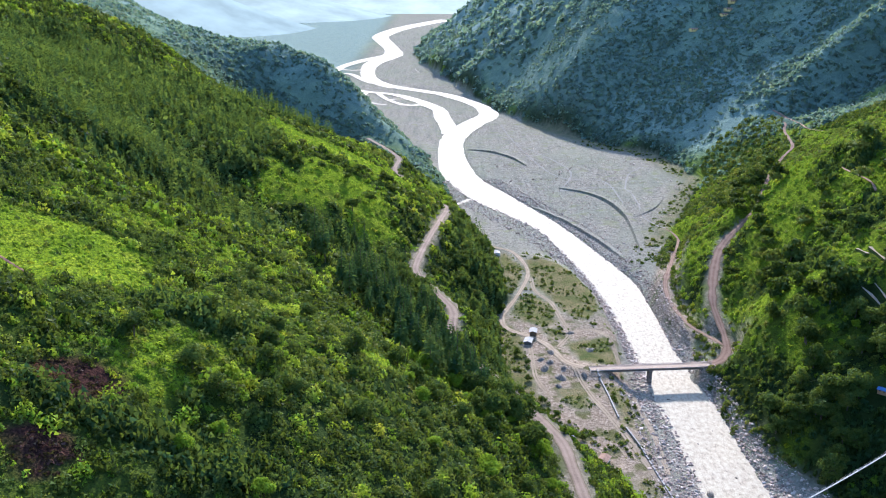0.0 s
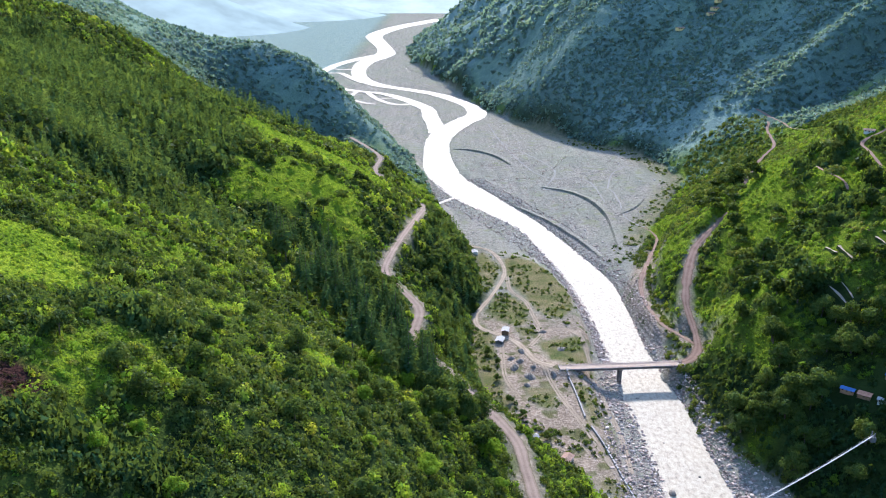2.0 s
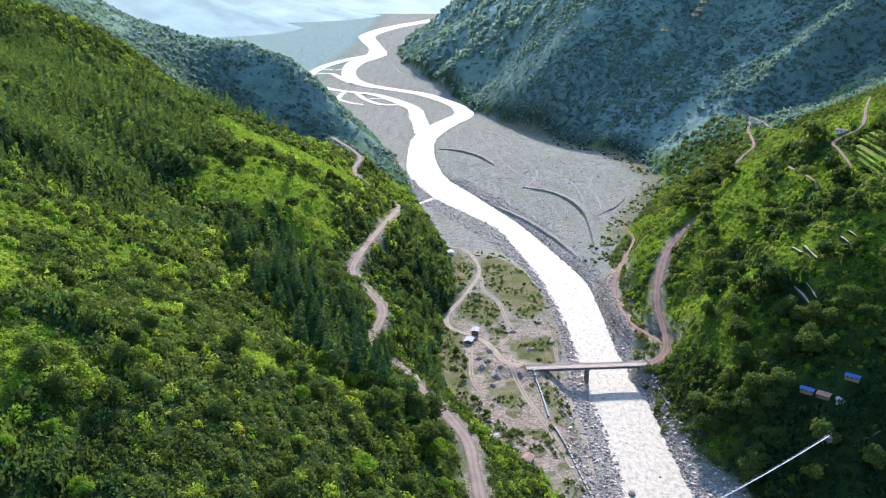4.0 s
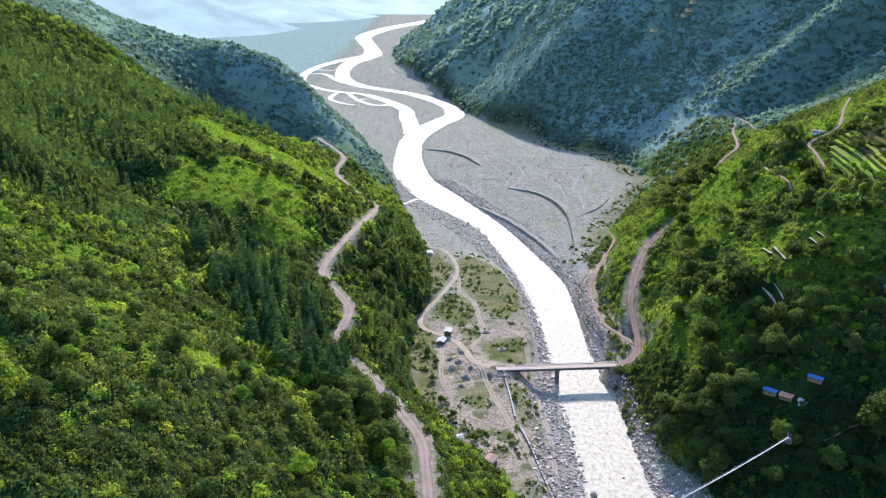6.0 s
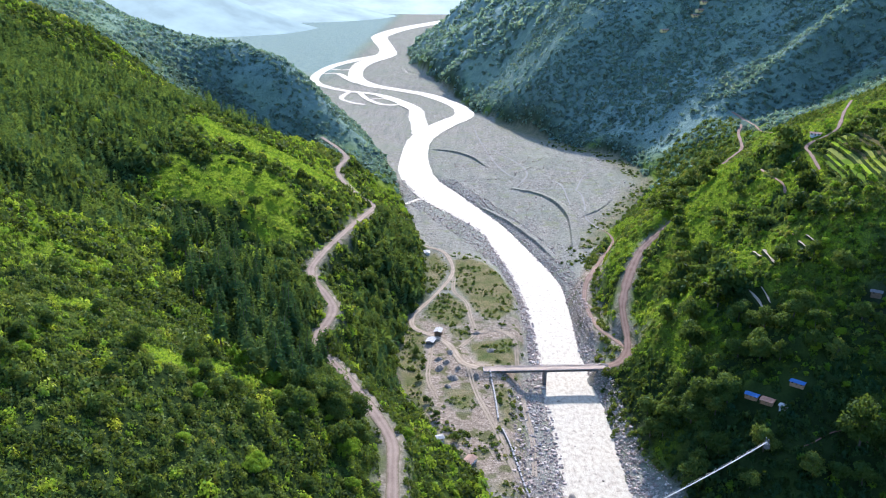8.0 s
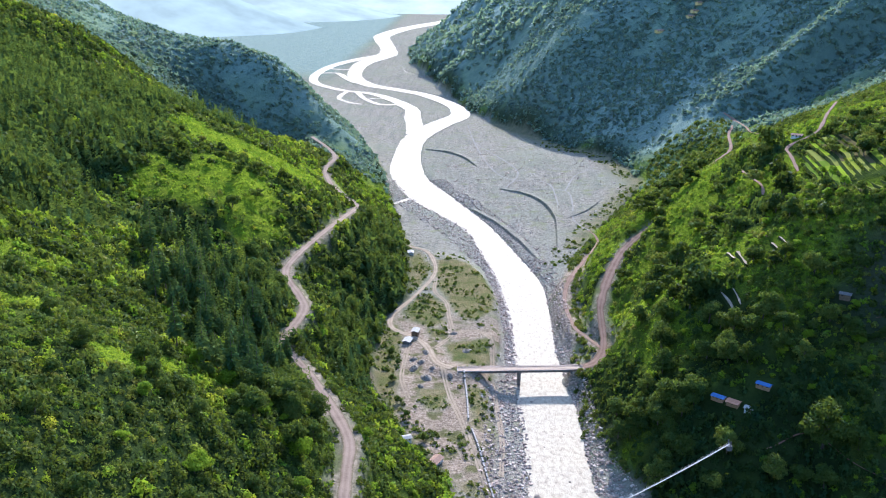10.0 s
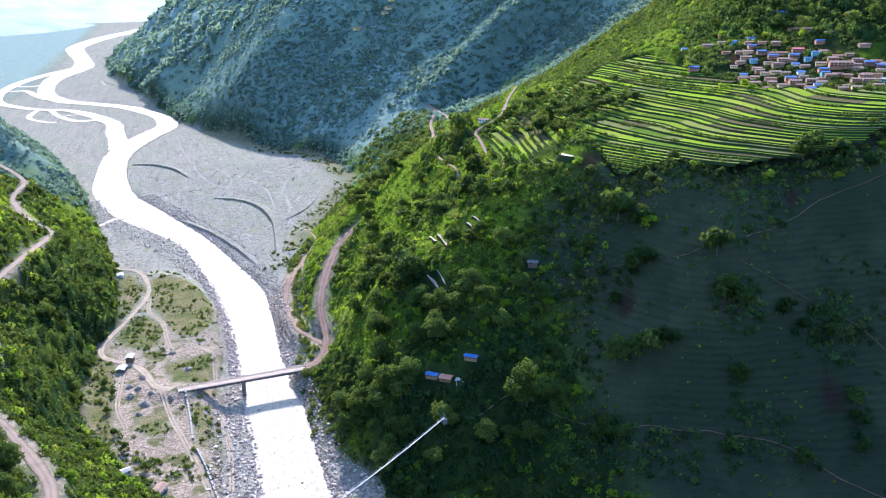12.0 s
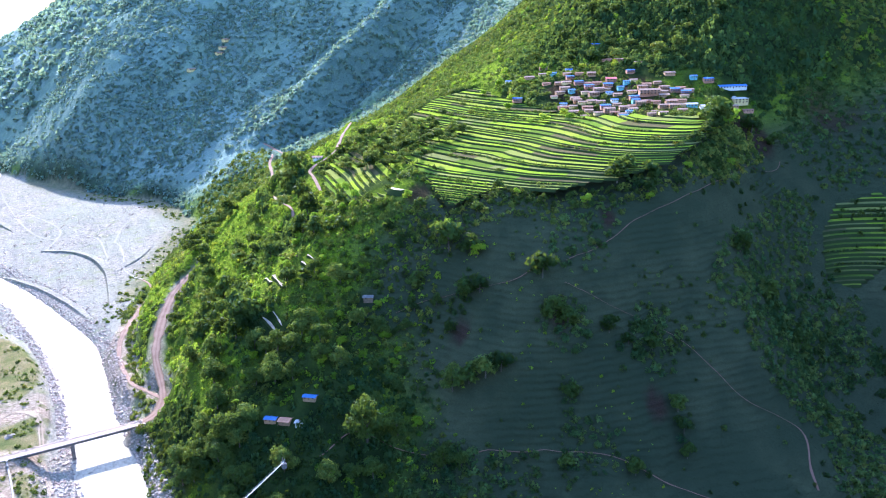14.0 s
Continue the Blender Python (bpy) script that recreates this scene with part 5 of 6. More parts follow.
def lip_base(x, y):
    """The gentler rise of the small terraces at the western lip."""
    return 0.35 * slopes(x, y) + 0.65 * (147 + 0.42 * (x - 355) - 0.06 * (y - 545)) + 2.0 * (fractal(np.asarray(x, float), np.asarray(y, float), 34, 2, 18) - 0.5)


FIELD = field_material()


def terraced_fields(name, label, field_base, inside_of, up, low, spread, share, centre=(455, 522)):
    """Long narrow plots that follow the contours, each with its earth bank below."""
    top = tagged(new(name), label, "terraced fields", kind="structure")
    up = np.array(up)
    along = np.array([-up[1], up[0]])
    u, v = np.arange(-200, 200, 0.5), np.arange(-170, 215, 2.0)
    U, V = np.meshgrid(u, v)
    X, Y = centre[0] + U * up[0] + V * along[0], centre[1] + U * up[1] + V * along[1]
    base = field_base(X, Y)
    base = np.maximum.accumulate(base + 0.01 * U, axis=1)
    inside = inside_of(X, Y) > 0.5
    levels = np.cumsum(low + spread * lattice(np.arange(130.0), 3.0, 5)) + base[inside].min() - 1
    r, bushes = np.random.default_rng(44), []
    cross = np.array([np.interp(levels, base[j], u) for j in range(len(v))])
    for k in range(len(levels) - 1):
        lo, hi = cross[:, k], cross[:, k + 1]
        mid = np.clip(((lo + hi) / 2 - u[0]) / 0.5, 0, len(u) - 1).astype(int)
        good = inside[np.arange(len(v)), mid] & (hi - lo > 0.9)
        j = 0
        while j < len(v) - 2:
            if not good[j]:
                j += 1
                continue
            n = int(r.integers(6, 26))
            e = j
            while e < len(v) - 1 and e - j < n and good[e + 1]:
                e += 1
            if e - j >= 2:
                w = np.arange(j, e + 1)
                slack = np.minimum(1.1, 0.32 * (hi[w] - lo[w]))
                z, lift = levels[k], 0.3 * (levels[k + 1] - levels[k])
                rows = [(lo[w] - 0.05, z - 1.6), (lo[w] + slack * 0.9, z - 0.15), (lo[w] + slack * 1.25, z + 0.16), (lo[w] + slack * 2, z + 0.02), (hi[w] + 0.15, z + lift)]
                P = np.concatenate([np.stack([centre[0] + a * up[0] + v[w] * along[0], centre[1] + a * up[1] + v[w] * along[1], np.full(len(w), h)], 1) for a, h in rows])
                m = len(w)
                i = np.arange(m - 1)
                q = np.concatenate([np.stack([c * m + i, (c + 1) * m + i, (c + 1) * m + i + 1, c * m + i + 1], -1) for c in range(len(rows) - 1)])
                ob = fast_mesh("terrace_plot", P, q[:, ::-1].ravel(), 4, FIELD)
                ob.parent = top
                if r.random() < share + 0.4 * smoothstep(-60, -110, lo[w].mean()):
                    for g in w[r.random(len(w)) < 0.8]:
                        a, rad = lo[g] - 0.2, 0.45 + 0.9 * r.random() ** 2
                        bushes.append((centre[0] + a * up[0] + v[g] * along[0] + r.normal() * 0.4, centre[1] + a * up[1] + v[g] * along[1] + r.normal() * 0.5, z - 0.3, rad, r.random()))
            j = e + (1 if e - j < 2 else 0)
    plant_field("bank_bushes", np.array(bushes), MID_BUSH, BUSH, "low green bushes along the terrace banks")
    return top


terraced_fields("terraced_fields", "bright green stepped rice terraces with shade-darkened earth banks", field_base, fields_mask, (0.965, 0.261), 0.55, 1.1, 0.28)
terraced_fields("lower_terraces", "small irregular green terraces at the lip of the plateau", lip_base, west_mask, (0.99, -0.14), 1.6, 2.0, 0.22)
terraced_fields("gully_terraces", "dull green stepped terraces on the shaded slope", slopes, lambda x, y: smoothstep(-2, 2, inside(x, y, GULLY_FIELDS)), (0.45, 0.893), 2.0, 1.2, 0.12, (668, 402))

# paths across the slopes: x, y; drawn on the ground
PATHS = [[(406, 381), (428, 367), (459, 350), (474, 333), (487, 315), (510, 299), (500, 282), (494, 271)],
         [(412, 389), (437, 391), (464, 394), (523, 401), (586, 426), (640, 452), (653, 460)],
         [(319, 355), (347, 345), (374, 332), (400, 318), (420, 300), (439, 284)],
         [(327, 441), (340, 436), (353, 424), (379, 398), (395, 392)], [(258, 388), (280, 392), (300, 372), (319, 355)],
         [(-118, 238), (-135, 246), (-160, 256), (-190, 262)], [(-123, 715), (-145, 690), (-170, 670)], [(280, 600), (287, 585), (293, 560), (296, 530)]]
for p in PATHS:
    line = curve([(a, b, 0) for a, b in p], 2.5)
    z = ground(line[:, 0], line[:, 1])
    tagged(ribbon(line, 0.5 * wobble(line, 0.6, 8, 80), z + 0.2, "footpath", EARTH, 3, 0.05), "narrow brown earth footpath across the slope", "path", kind="structure")
TRACKS = [[(82, 718), (82, 684), (92, 659), (95, 630), (98, 597), (92, 582), (87, 572)], [(98, 597), (115, 603), (126, 590), (127, 569), (126, 540)],
          [(67, 581), (66, 548), (66, 522), (72, 495)], [(92, 540), (98, 500), (105, 471), (113, 433), (119, 405)], [(126, 530), (128, 500), (130, 460), (128, 420)]]
for p in TRACKS:
    mid = curve([(a, b, 0) for a, b in p], 2.5)
    t = np.gradient(mid[:, :2], axis=0)
    t /= np.linalg.norm(t, axis=1)[:, None]
    for s in (-0.95, 0.95):
        line = mid.copy()
        line[:, 0], line[:, 1] = mid[:, 0] - t[:, 1] * s, mid[:, 1] + t[:, 0] * s
        z = ground(line[:, 0], line[:, 1])
        tagged(ribbon(line, 0.75 * wobble(line, 0.7, 6, 83), z + 0.22, "wheel_track", ROAD, 3, 0.05), "pale wheel rut worn into the river flats", "track", kind="structure")
FAN_TRACKS = [[(232, 850), (222, 900), (228, 960), (226, 1020), (190, 1035), (150, 1028), (120, 1020)], [(212, 960), (208, 1060), (160, 1090), (136, 1180), (120, 1340), (110, 1500)], [(150, 1028), (175, 1120), (150, 1230), (120, 1340)],
              [(226, 1020), (245, 1090), (270, 1130)]]
for p in FAN_TRACKS:
    line = curve([(a, b, 0) for a, b in p], 4)
    z = ground(line[:, 0], line[:, 1])
    tagged(ribbon(line, 0.9 * wobble(line, 0.6, 14, 85), z + 0.5, "dirt_track", TRACK, 3, 0.05), "pale vehicle track over the gravel fan", "track", kind="structure")


def gravel_bank(pts, high, label):
    """A scarp in the gravel: flat behind, steep towards the river."""
    line = curve([(a, b, 0) for a, b in pts], 3)
    t = np.gradient(line[:, :2], axis=0)
    t /= np.linalg.norm(t, axis=1)[:, None]
    n = np.stack([t[:, 1], -t[:, 0]], 1)
    taper = np.sin(np.linspace(0.12, math.pi - 0.12, len(line))) ** 0.5
    h = high * taper * wobble(line, 0.35, 12, 90)
    z = ground(line[:, 0], line[:, 1])
    cols = []
    for off, up in ((-16, -0.35), (-6, 0.55), (0, 1.0), (1.2, 0.1), (2.4, -0.4)):
        o = off + 0.9 * (fractal(line[:, 0], line[:, 1], 7, 2, 91) - 0.5)
        cols.append(np.stack([line[:, 0] + n[:, 0] * o, line[:, 1] + n[:, 1] * o, z + h * up - (0.3 if up < 0 else 0)], 1))
    v = np.stack(cols, 1).reshape(-1, 3)
    k = np.arange(len(v)).reshape(len(line), 5)
    q = np.stack([k[:-1, :-1], k[1:, :-1], k[1:, 1:], k[:-1, 1:]], -1).reshape(-1, 4).ravel()
    tagged(fast_mesh("gravel_bank", v, q, 4, GROUND, {"gravel": np.ones(len(v))}), label, "gravel bank", kind="structure")


gravel_bank([(48, 1290), (70, 1275), (98, 1235), (122, 1165)], 2.8, "low eroded gravel scarp above the channel")
gravel_bank([(150, 1040), (178, 1012), (196, 965), (203, 905), (200, 850), (196, 800)], 3.2, "curved eroded gravel scarp on the fan")
gravel_bank([(112, 970), (140, 905), (160, 845), (176, 785)], 2.6, "bouldery gravel bank along the river")
gravel_bank([(215, 905), (240, 930), (262, 975)], 1.3, "low gravel bund on the fan")


# ---- boulders and shingle along the water ----
def boulders():
    bm = bmesh.new()
    bmesh.ops.create_icosphere(bm, subdivisions=1, radius=1)
    bm.verts.ensure_lookup_table()
    v0 = np.array([v.co for v in bm.verts])
    f0 = np.array([[v.index for v in f.verts] for f in bm.faces])
    bm.free()
    r = np.random.default_rng(12)
    protos = [v0 * (0.75 + 0.5 * r.random((len(v0), 1))) * np.array([1.1, 0.9, 0.65]) for _ in range(6)]
    n = 15500
    t = r.random(n) ** 1.25
    y = 385 + 720 * t
    rx, rw = np.interp(y, RIVER[:, 1], RIVER[:, 0]), np.interp(y, RIVER[:, 1], RIVER[:, 2])
    left = r.random(n) < 0.56
    wide = np.where(left, np.interp(y, [380, 515, 545, 620, 760, 900, 1100], [30, 26, 9, 8, 10, 40, 26]), np.interp(y, [380, 405, 445, 600, 800, 1100], [30, 22, 11, 11, 20, 22]))
    off = rw - np.where(left, 2.5, 0.8) + wide * r.random(n) ** 1.3
    x = np.where(left, rx - off, rx + off)
    keep = valley_side(x, y) < 4
    x, y = x[keep], y[keep]
    fx, fy = r.uniform(60, 330, 5000), r.uniform(770, 1330, 5000)
    far = (valley_side(fx, fy) < -4) & (fx > np.interp(fy, RIVER[:, 1], RIVER[:, 0]) + 24) & (fractal(fx, fy, 45, 3, 36) > 0.47)
    x, y = np.concatenate([x, fx[far]]), np.concatenate([y, fy[far]])
    size = 0.17 + 1.0 * r.random(len(x)) ** 7 + 0.27 * r.random(len(x)) + 0.05 * (1 - smoothstep(500, 620, y))
    z = np.maximum(ground(x, y), -0.2)
    kind, turn = r.integers(0, 6, len(x)), r.random(len(x)) * 6.28
    V, F, k0 = [], [], 0
    for k in range(6):
        m = np.nonzero(kind == k)[0]
        c, s = np.cos(turn[m])[:, None], np.sin(turn[m])[:, None]
        p = protos[k]
        q = np.stack([(p[:, 0] * c - p[:, 1] * s) * size[m][:, None] + x[m][:, None], (p[:, 0] * s + p[:, 1] * c) * size[m][:, None] + y[m][:, None],
                      p[:, 2] * size[m][:, None] + z[m][:, None] + 0.2 * size[m][:, None]], -1)
        V.append(q.reshape(-1, 3))
        F.append((f0[None] + (k0 + np.arange(len(m)) * len(p))[:, None, None]).reshape(-1))
        k0 += len(m) * len(p)
    mt, N, L, b = material("boulder_stone", 0.9, 0.2)
    nt = mt.node_tree
    isl = N.new("ShaderNodeNewGeometry").outputs["Random Per Island"]
    col = ramp(nt, isl, (0.0, (0.18, 0.125, 0.090)), (0.35, (0.33, 0.236, 0.175)), (0.7, (0.46, 0.342, 0.260)), (0.95, (0.62, 0.51, 0.41)))
    col = mix(nt, maths(nt, "MULTIPLY", noise_node(nt, 2.0, 4), 0.4), col, (0.26, 0.22, 0.21))
    L.new(col, b.inputs["Base Color"])
    tagged(fast_mesh("river_boulders", np.concatenate(V), np.concatenate(F), 3, mt), "grey and pinkish boulders piled along the river banks", "boulders", kind="stuff")


boulders()


# ---- road bridge ----
def road_bridge():
    B = new("road_bridge")
    L0, W = 86.0, 6.4
    tagged(B, "long concrete road bridge with a dusty pinkish deck over the river", "bridge")
    DECK = surface("dusty_deck", (0.34, 0.245, 0.175), (0.48, 0.36, 0.265), 0.95, 0.1, 1.0)
    solid("deck_slab", CONCRETE, B, (0, L0, -W / 2, W / 2, -0.28, 0))
    solid("road_surface", DECK, B, (0.3, L0 - 0.3, -W / 2 + 0.55, W / 2 - 0.55, 0.004, 0.07), label="dusty pinkish road surface")
    for y in (-2.2, 0, 2.2):
        solid("girder", SHADE_CONCRETE, B, (0.4, L0 - 0.4, y - 0.22, y + 0.22, -1.75, -0.284), (0.4, L0 - 0.4, y - 0.38, y + 0.38, -1.95, -1.75))
    for y in (-W / 2 + 0.2, W / 2 - 0.2):
        solid("kerb", PINK, B, (0, L0, y - 0.2, y + 0.2, 0.004, 0.32))
        rail = solid("railing", PINK, B, (0, L0, y - 0.05, y + 0.05, 0.95, 1.07), (0, L0, y - 0.04, y + 0.04, 0.62, 0.72), label="painted pink-grey railing")
        post = solid("post", PINK, rail, (-0.08, 0.08, y - 0.08, y + 0.08, 0.32, 1.1))
        for k in range(1, 43):
            o = new("post", post.data)
            o.parent, o.location = rail, (k * 2.03, 0, 0)
    for x, deep in ((41.6, 12.6),):
        p = solid("pier", SHADE_CONCRETE, B, (x - 1.0, x + 1.0, -2.4, 2.4, -deep - 1, -2.7))
        solid("pier_cap", SHADE_CONCRETE, p, (x - 1.25, x + 1.25, -3.0, 3.0, -2.7, -1.954))
    for x0, x1 in ((-1.4, 0.5), (3.0, 4.6), (76.5, 78.6), (L0 - 0.6, L0 + 1.4)):
        solid("abutment", SHADE_CONCRETE, B, (x0, x1, -3.1, 3.1, -10.5, -1.96))
    B.matrix_basis = pose(102.5, 531.5, 12.05, 0, 0, math.degrees(math.atan2(6.5, 83.0)))


PINK = surface("faded_pink_paint", (0.42, 0.31, 0.245), (0.57, 0.445, 0.36), 0.8, 0.2, 2.0)
road_bridge()


# ---- suspension footbridge ----
def tube(points, radius, sides=5):
    """Vertices and faces of a thin cable."""
    p = np.array(points, float)
    t = np.gradient(p, axis=0)
    t /= np.linalg.norm(t, axis=1)[:, None]
    n = np.cross(t, (0, 0, 1.0))
    n /= np.linalg.norm(n, axis=1)[:, None]
    b = np.cross(t, n)
    a = np.arange(sides) * 2 * math.pi / sides
    v = p[:, None] + radius * (np.cos(a)[None, :, None] * n[:, None] + np.sin(a)[None, :, None] * b[:, None])
    m = len(p)
    f = [(i * sides + j, i * sides + (j + 1) % sides, (i + 1) * sides + (j + 1) % sides, (i + 1) * sides + j) for i in range(m - 1) for j in range(sides)]
    return v.reshape(-1, 3), f


def footbridge(a, b, sag):
    F = tagged(new("suspension_footbridge"), "slender steel suspension footbridge slung over the gorge", "footbridge")
    a, b = np.array(a, float), np.array(b, float)
    s = np.linspace(0, 1, 61)
    mid = a + (b - a) * s[:, None]
    mid[:, 2] -= sag * 4 * s * (1 - s)
    d = (b - a)[:2] / np.linalg.norm((b - a)[:2])
    n = np.array([-d[1], d[0], 0])
    WIRE = surface("white_steel", (0.36, 0.335, 0.30), (0.54, 0.505, 0.46), 0.7, 0.2, 3.0)
    v = np.concatenate([mid + n * 0.33, mid - n * 0.33, mid + n * 0.33 - (0, 0, 0.1), mid - n * 0.33 - (0, 0, 0.1)])
    m = len(s)
    f = [q for i in range(m - 1) for q in ((i, i + 1, m + i + 1, m + i), (2 * m + i, 3 * m + i, 3 * m + i + 1, 2 * m + i + 1),
                                            (i, 2 * m + i, 2 * m + i + 1, i + 1), (m + i, m + i + 1, 3 * m + i + 1, 3 * m + i))]
    link_mesh("walkway", v, f, WIRE, F, "pale steel walkway")
    for side in (-0.37, 0.37):
        for up in (0.55, 1.0):
            vv, ff = tube(mid + n * side + (0, 0, up), 0.022)
            link_mesh("cable", vv, ff, WIRE, F)
        for k in range(1, 60, 1):
            p = mid[k] + n * side
            vv, ff = tube([p, p + (0.001, 0, 0.5), p + (0, 0.001, 1.0)], 0.015, 4)
            link_mesh("hanger", vv, ff, WIRE, F)
    for e, out in ((a, -1), (b, 1)):
        for side in (-1.0, 1.0):
            p = e + n * side
            bm = bmesh.new()
            box(bm, p[0] - 0.25, p[0] + 0.25, p[1] - 0.25, p[1] + 0.25, e[2] - 3, e[2] + 1.8, 0.04)
            part("tower_post", bm, SHADE_CONCRETE, F)
        bm = bmesh.new()
        box(bm, e[0] - 1.2, e[0] + 1.2, e[1] - 1.2, e[1] + 1.2, e[2] - 3.5, e[2] - 0.9, 0.08)
        part("anchor_block", bm, SHADE_CONCRETE, F)


footbridge((131, 349.2, 8.6), (237.3, 381.7, 48.2), 3.0)


# ---- flood wall by the bridge ----
OLD_WALL = surface("stained_concrete", (0.24, 0.215, 0.19), (0.38, 0.345, 0.31), 0.95, 0.1, 2.0)


def flood_wall():
    W = tagged(new("flood_wall"), "low pale concrete flood wall beside the bouldery bank", "wall")
    line = curve([(107, 530, 0), (109, 500, 0), (110, 470, 0)], 3.9)
    line2 = curve([(112, 458, 0), (116, 438, 0), (121, 408, 0), (124, 392, 0)], 3.9)
    for seg in (line, line2):
        for p, q in zip(seg[:-1], seg[1:]):
            m = (p + q) / 2
            bm = bmesh.new()
            box(bm, -0.5, 0.5, -2.0, 2.0, -2.0, 0.9, 0.06)
            o = part("wall_block", bm, OLD_WALL, W)
            o.matrix_basis = pose(m[0], m[1], float(ground(m[0], m[1])) + 0.3, 0, 0, math.degrees(math.atan2(-(q - p)[0], (q - p)[1])))


flood_wall()


# ---- houses ----
MUD = surface("ochre_mud_wall", (0.30, 0.165, 0.085), (0.44, 0.27, 0.155), 0.95, 0.1, 2.0)
BRICK = surface("brick_wall", (0.36, 0.16, 0.09), (0.50, 0.27, 0.17), 0.95, 0.1, 2.0)
WHITE = surface("whitewashed_wall", (0.52, 0.49, 0.44), (0.72, 0.69, 0.63), 0.9, 0.1, 2.0)
YELLOW = surface("yellow_wall", (0.50, 0.36, 0.14), (0.66, 0.50, 0.24), 0.9, 0.1, 2.0)
TEAL = surface("teal_wall", (0.12, 0.30, 0.30), (0.22, 0.42, 0.42), 0.9, 0.1, 2.0)
BLUE_TIN = surface("blue_tin_roof", (0.05, 0.12, 0.27), (0.09, 0.18, 0.38), 0.85, 0.08, 2.0)
RUST_TIN = surface("rusty_tin_roof", (0.19, 0.09, 0.055), (0.32, 0.18, 0.115), 0.9, 0.06, 2.0)
GREY_TIN = surface("grey_tin_roof", (0.30, 0.275, 0.25), (0.48, 0.445, 0.40), 0.85, 0.1, 2.0)
PINK_TIN = surface("faded_pink_roof", (0.22, 0.13, 0.090), (0.36, 0.235, 0.175), 0.9, 0.06, 2.0)
ORANGE_TIN = surface("orange_rusted_roof", (0.36, 0.15, 0.08), (0.56, 0.30, 0.19), 0.9, 0.06, 2.0)
RED_TIN = surface("red_tin_roof", (0.40, 0.05, 0.04), (0.55, 0.10, 0.08), 0.5, 0.3, 2.0)
DARK = surface("dark_opening", (0.015, 0.013, 0.012), (0.04, 0.035, 0.03), 0.6, 0.3)
WOOD = surface("weathered_wood", (0.12, 0.08, 0.05), (0.22, 0.15, 0.10), 0.9, 0.1, 3.0)


def roof_sheet(bm, w, d, z, rise, over=0.6, rows=10):
    """One corrugated gable roof with thickness, ridged from eave to eave."""
    e = d / 2 + over
    lo, n = z - rise * over / (d / 2), 2 * rows + 1
    line = []
    for k in range(n):
        x, up = -w / 2 - over + (w + 2 * over) * k / (n - 1), 0.07 * (k % 2)
        line.append([bm.verts.new(c) for c in ((x, -e, lo + 0.1 + up), (x, 0, z + rise + 0.12 + up), (x, e, lo + 0.1 + up), (x, e, lo), (x, 0, z + rise), (x, -e, lo))])
    for k in range(n - 1):
        for i in range(6):
            bm.faces.new([line[k][i], line[k + 1][i], line[k + 1][(i + 1) % 6], line[k][(i + 1) % 6]])
    bm.faces.new(line[0])
    bm.faces.new(line[-1][::-1])
    bmesh.ops.recalc_face_normals(bm, faces=bm.faces)


def house(w, d, storeys, wall, roof, label, porch=False, flat=False):
    H = new("house")
    h = 2.4 * storeys
    bm = bmesh.new()
    box(bm, -w / 2, w / 2, -d / 2, d / 2, -2.5, h)
    rise = 0 if flat else d * 0.2
    if not flat:
        for x in (-w / 2, w / 2 - 0.25):
            vs = [bm.verts.new(c) for c in ((x, -d / 2, h), (x, d / 2, h), (x, 0, h + rise), (x + 0.25, -d / 2, h), (x + 0.25, d / 2, h), (x + 0.25, 0, h + rise))]
            for f in ((0, 2, 1), (3, 4, 5), (0, 3, 5, 2), (1, 2, 5, 4)):
                bm.faces.new([vs[i] for i in f])
    part("wall", bm, wall, H)
    bm = bmesh.new()
    if flat:
        box(bm, -w / 2 - 0.5, w / 2 + 0.5, -d / 2 - 0.5, d / 2 + 0.5, h, h + 0.25, 0.04)
        box(bm, -w / 2, -w / 2 + 2.2, -1.2, 1.2, h + 0.25, h + 2.3)
    else:
        roof_sheet(bm, w, d, h + 0.03, rise)
    part("roof", bm, roof, H)
    n = max(2, int(w / 2.4))
    for st in range(storeys):
        for k in range(n):
            x = -w / 2 + w * (k + 0.5) / n
            if st == 0 and k == n // 2:
                solid("door", WOOD, H, (x - 0.5, x + 0.5, -d / 2 - 0.06, -d / 2 + 0.05, 0, 2.0))
                continue
            win = solid("window", WOOD, H, (x - 0.6, x + 0.6, -d / 2 - 0.05, -d / 2 + 0.04, st * 2.4 + 0.8, st * 2.4 + 2.1))
            solid("pane", DARK, win, (x - 0.5, x + 0.5, -d / 2 - 0.07, -d / 2 - 0.052, st * 2.4 + 0.9, st * 2.4 + 2.0))
    if porch:
        solid("veranda_roof", roof, H, (-w / 2 - 0.3, w / 2 + 0.3, -d / 2 - 2.0, -d / 2 - 0.08, 2.45, 2.58))
        for x in (-w / 2, 0, w / 2):
            solid("veranda_post", WOOD, H, (x - 0.08, x + 0.08, -d / 2 - 1.9, -d / 2 - 1.74, -2.0, 2.446))
    return tagged(H, label, "house")


placed = set()


def put_house(proto, x, y, turn, group="", size=1.0):
    m = pose(x, y, float(ground(x, y)) + 0.5, 0, 0, turn) @ Matrix.Diagonal((size, size, size * 0.72, 1))
    ob = proto
    if proto in placed:
        ob = copy_thing(proto, Matrix())
    placed.add(proto)
    ob.matrix_basis = m
    if group:
        ob["group"] = group
    return ob


BLUES = [house(10.5, 6.5, 2, BRICK, BLUE_TIN, "two-storey village house with a bright blue tin roof", True),
         house(8.0, 6.0, 1, WHITE, BLUE_TIN, "small whitewashed house with a blue tin roof"), house(8.0, 5.5, 2, TEAL, BLUE_TIN, "teal two-storey house under a blue tin roof")]
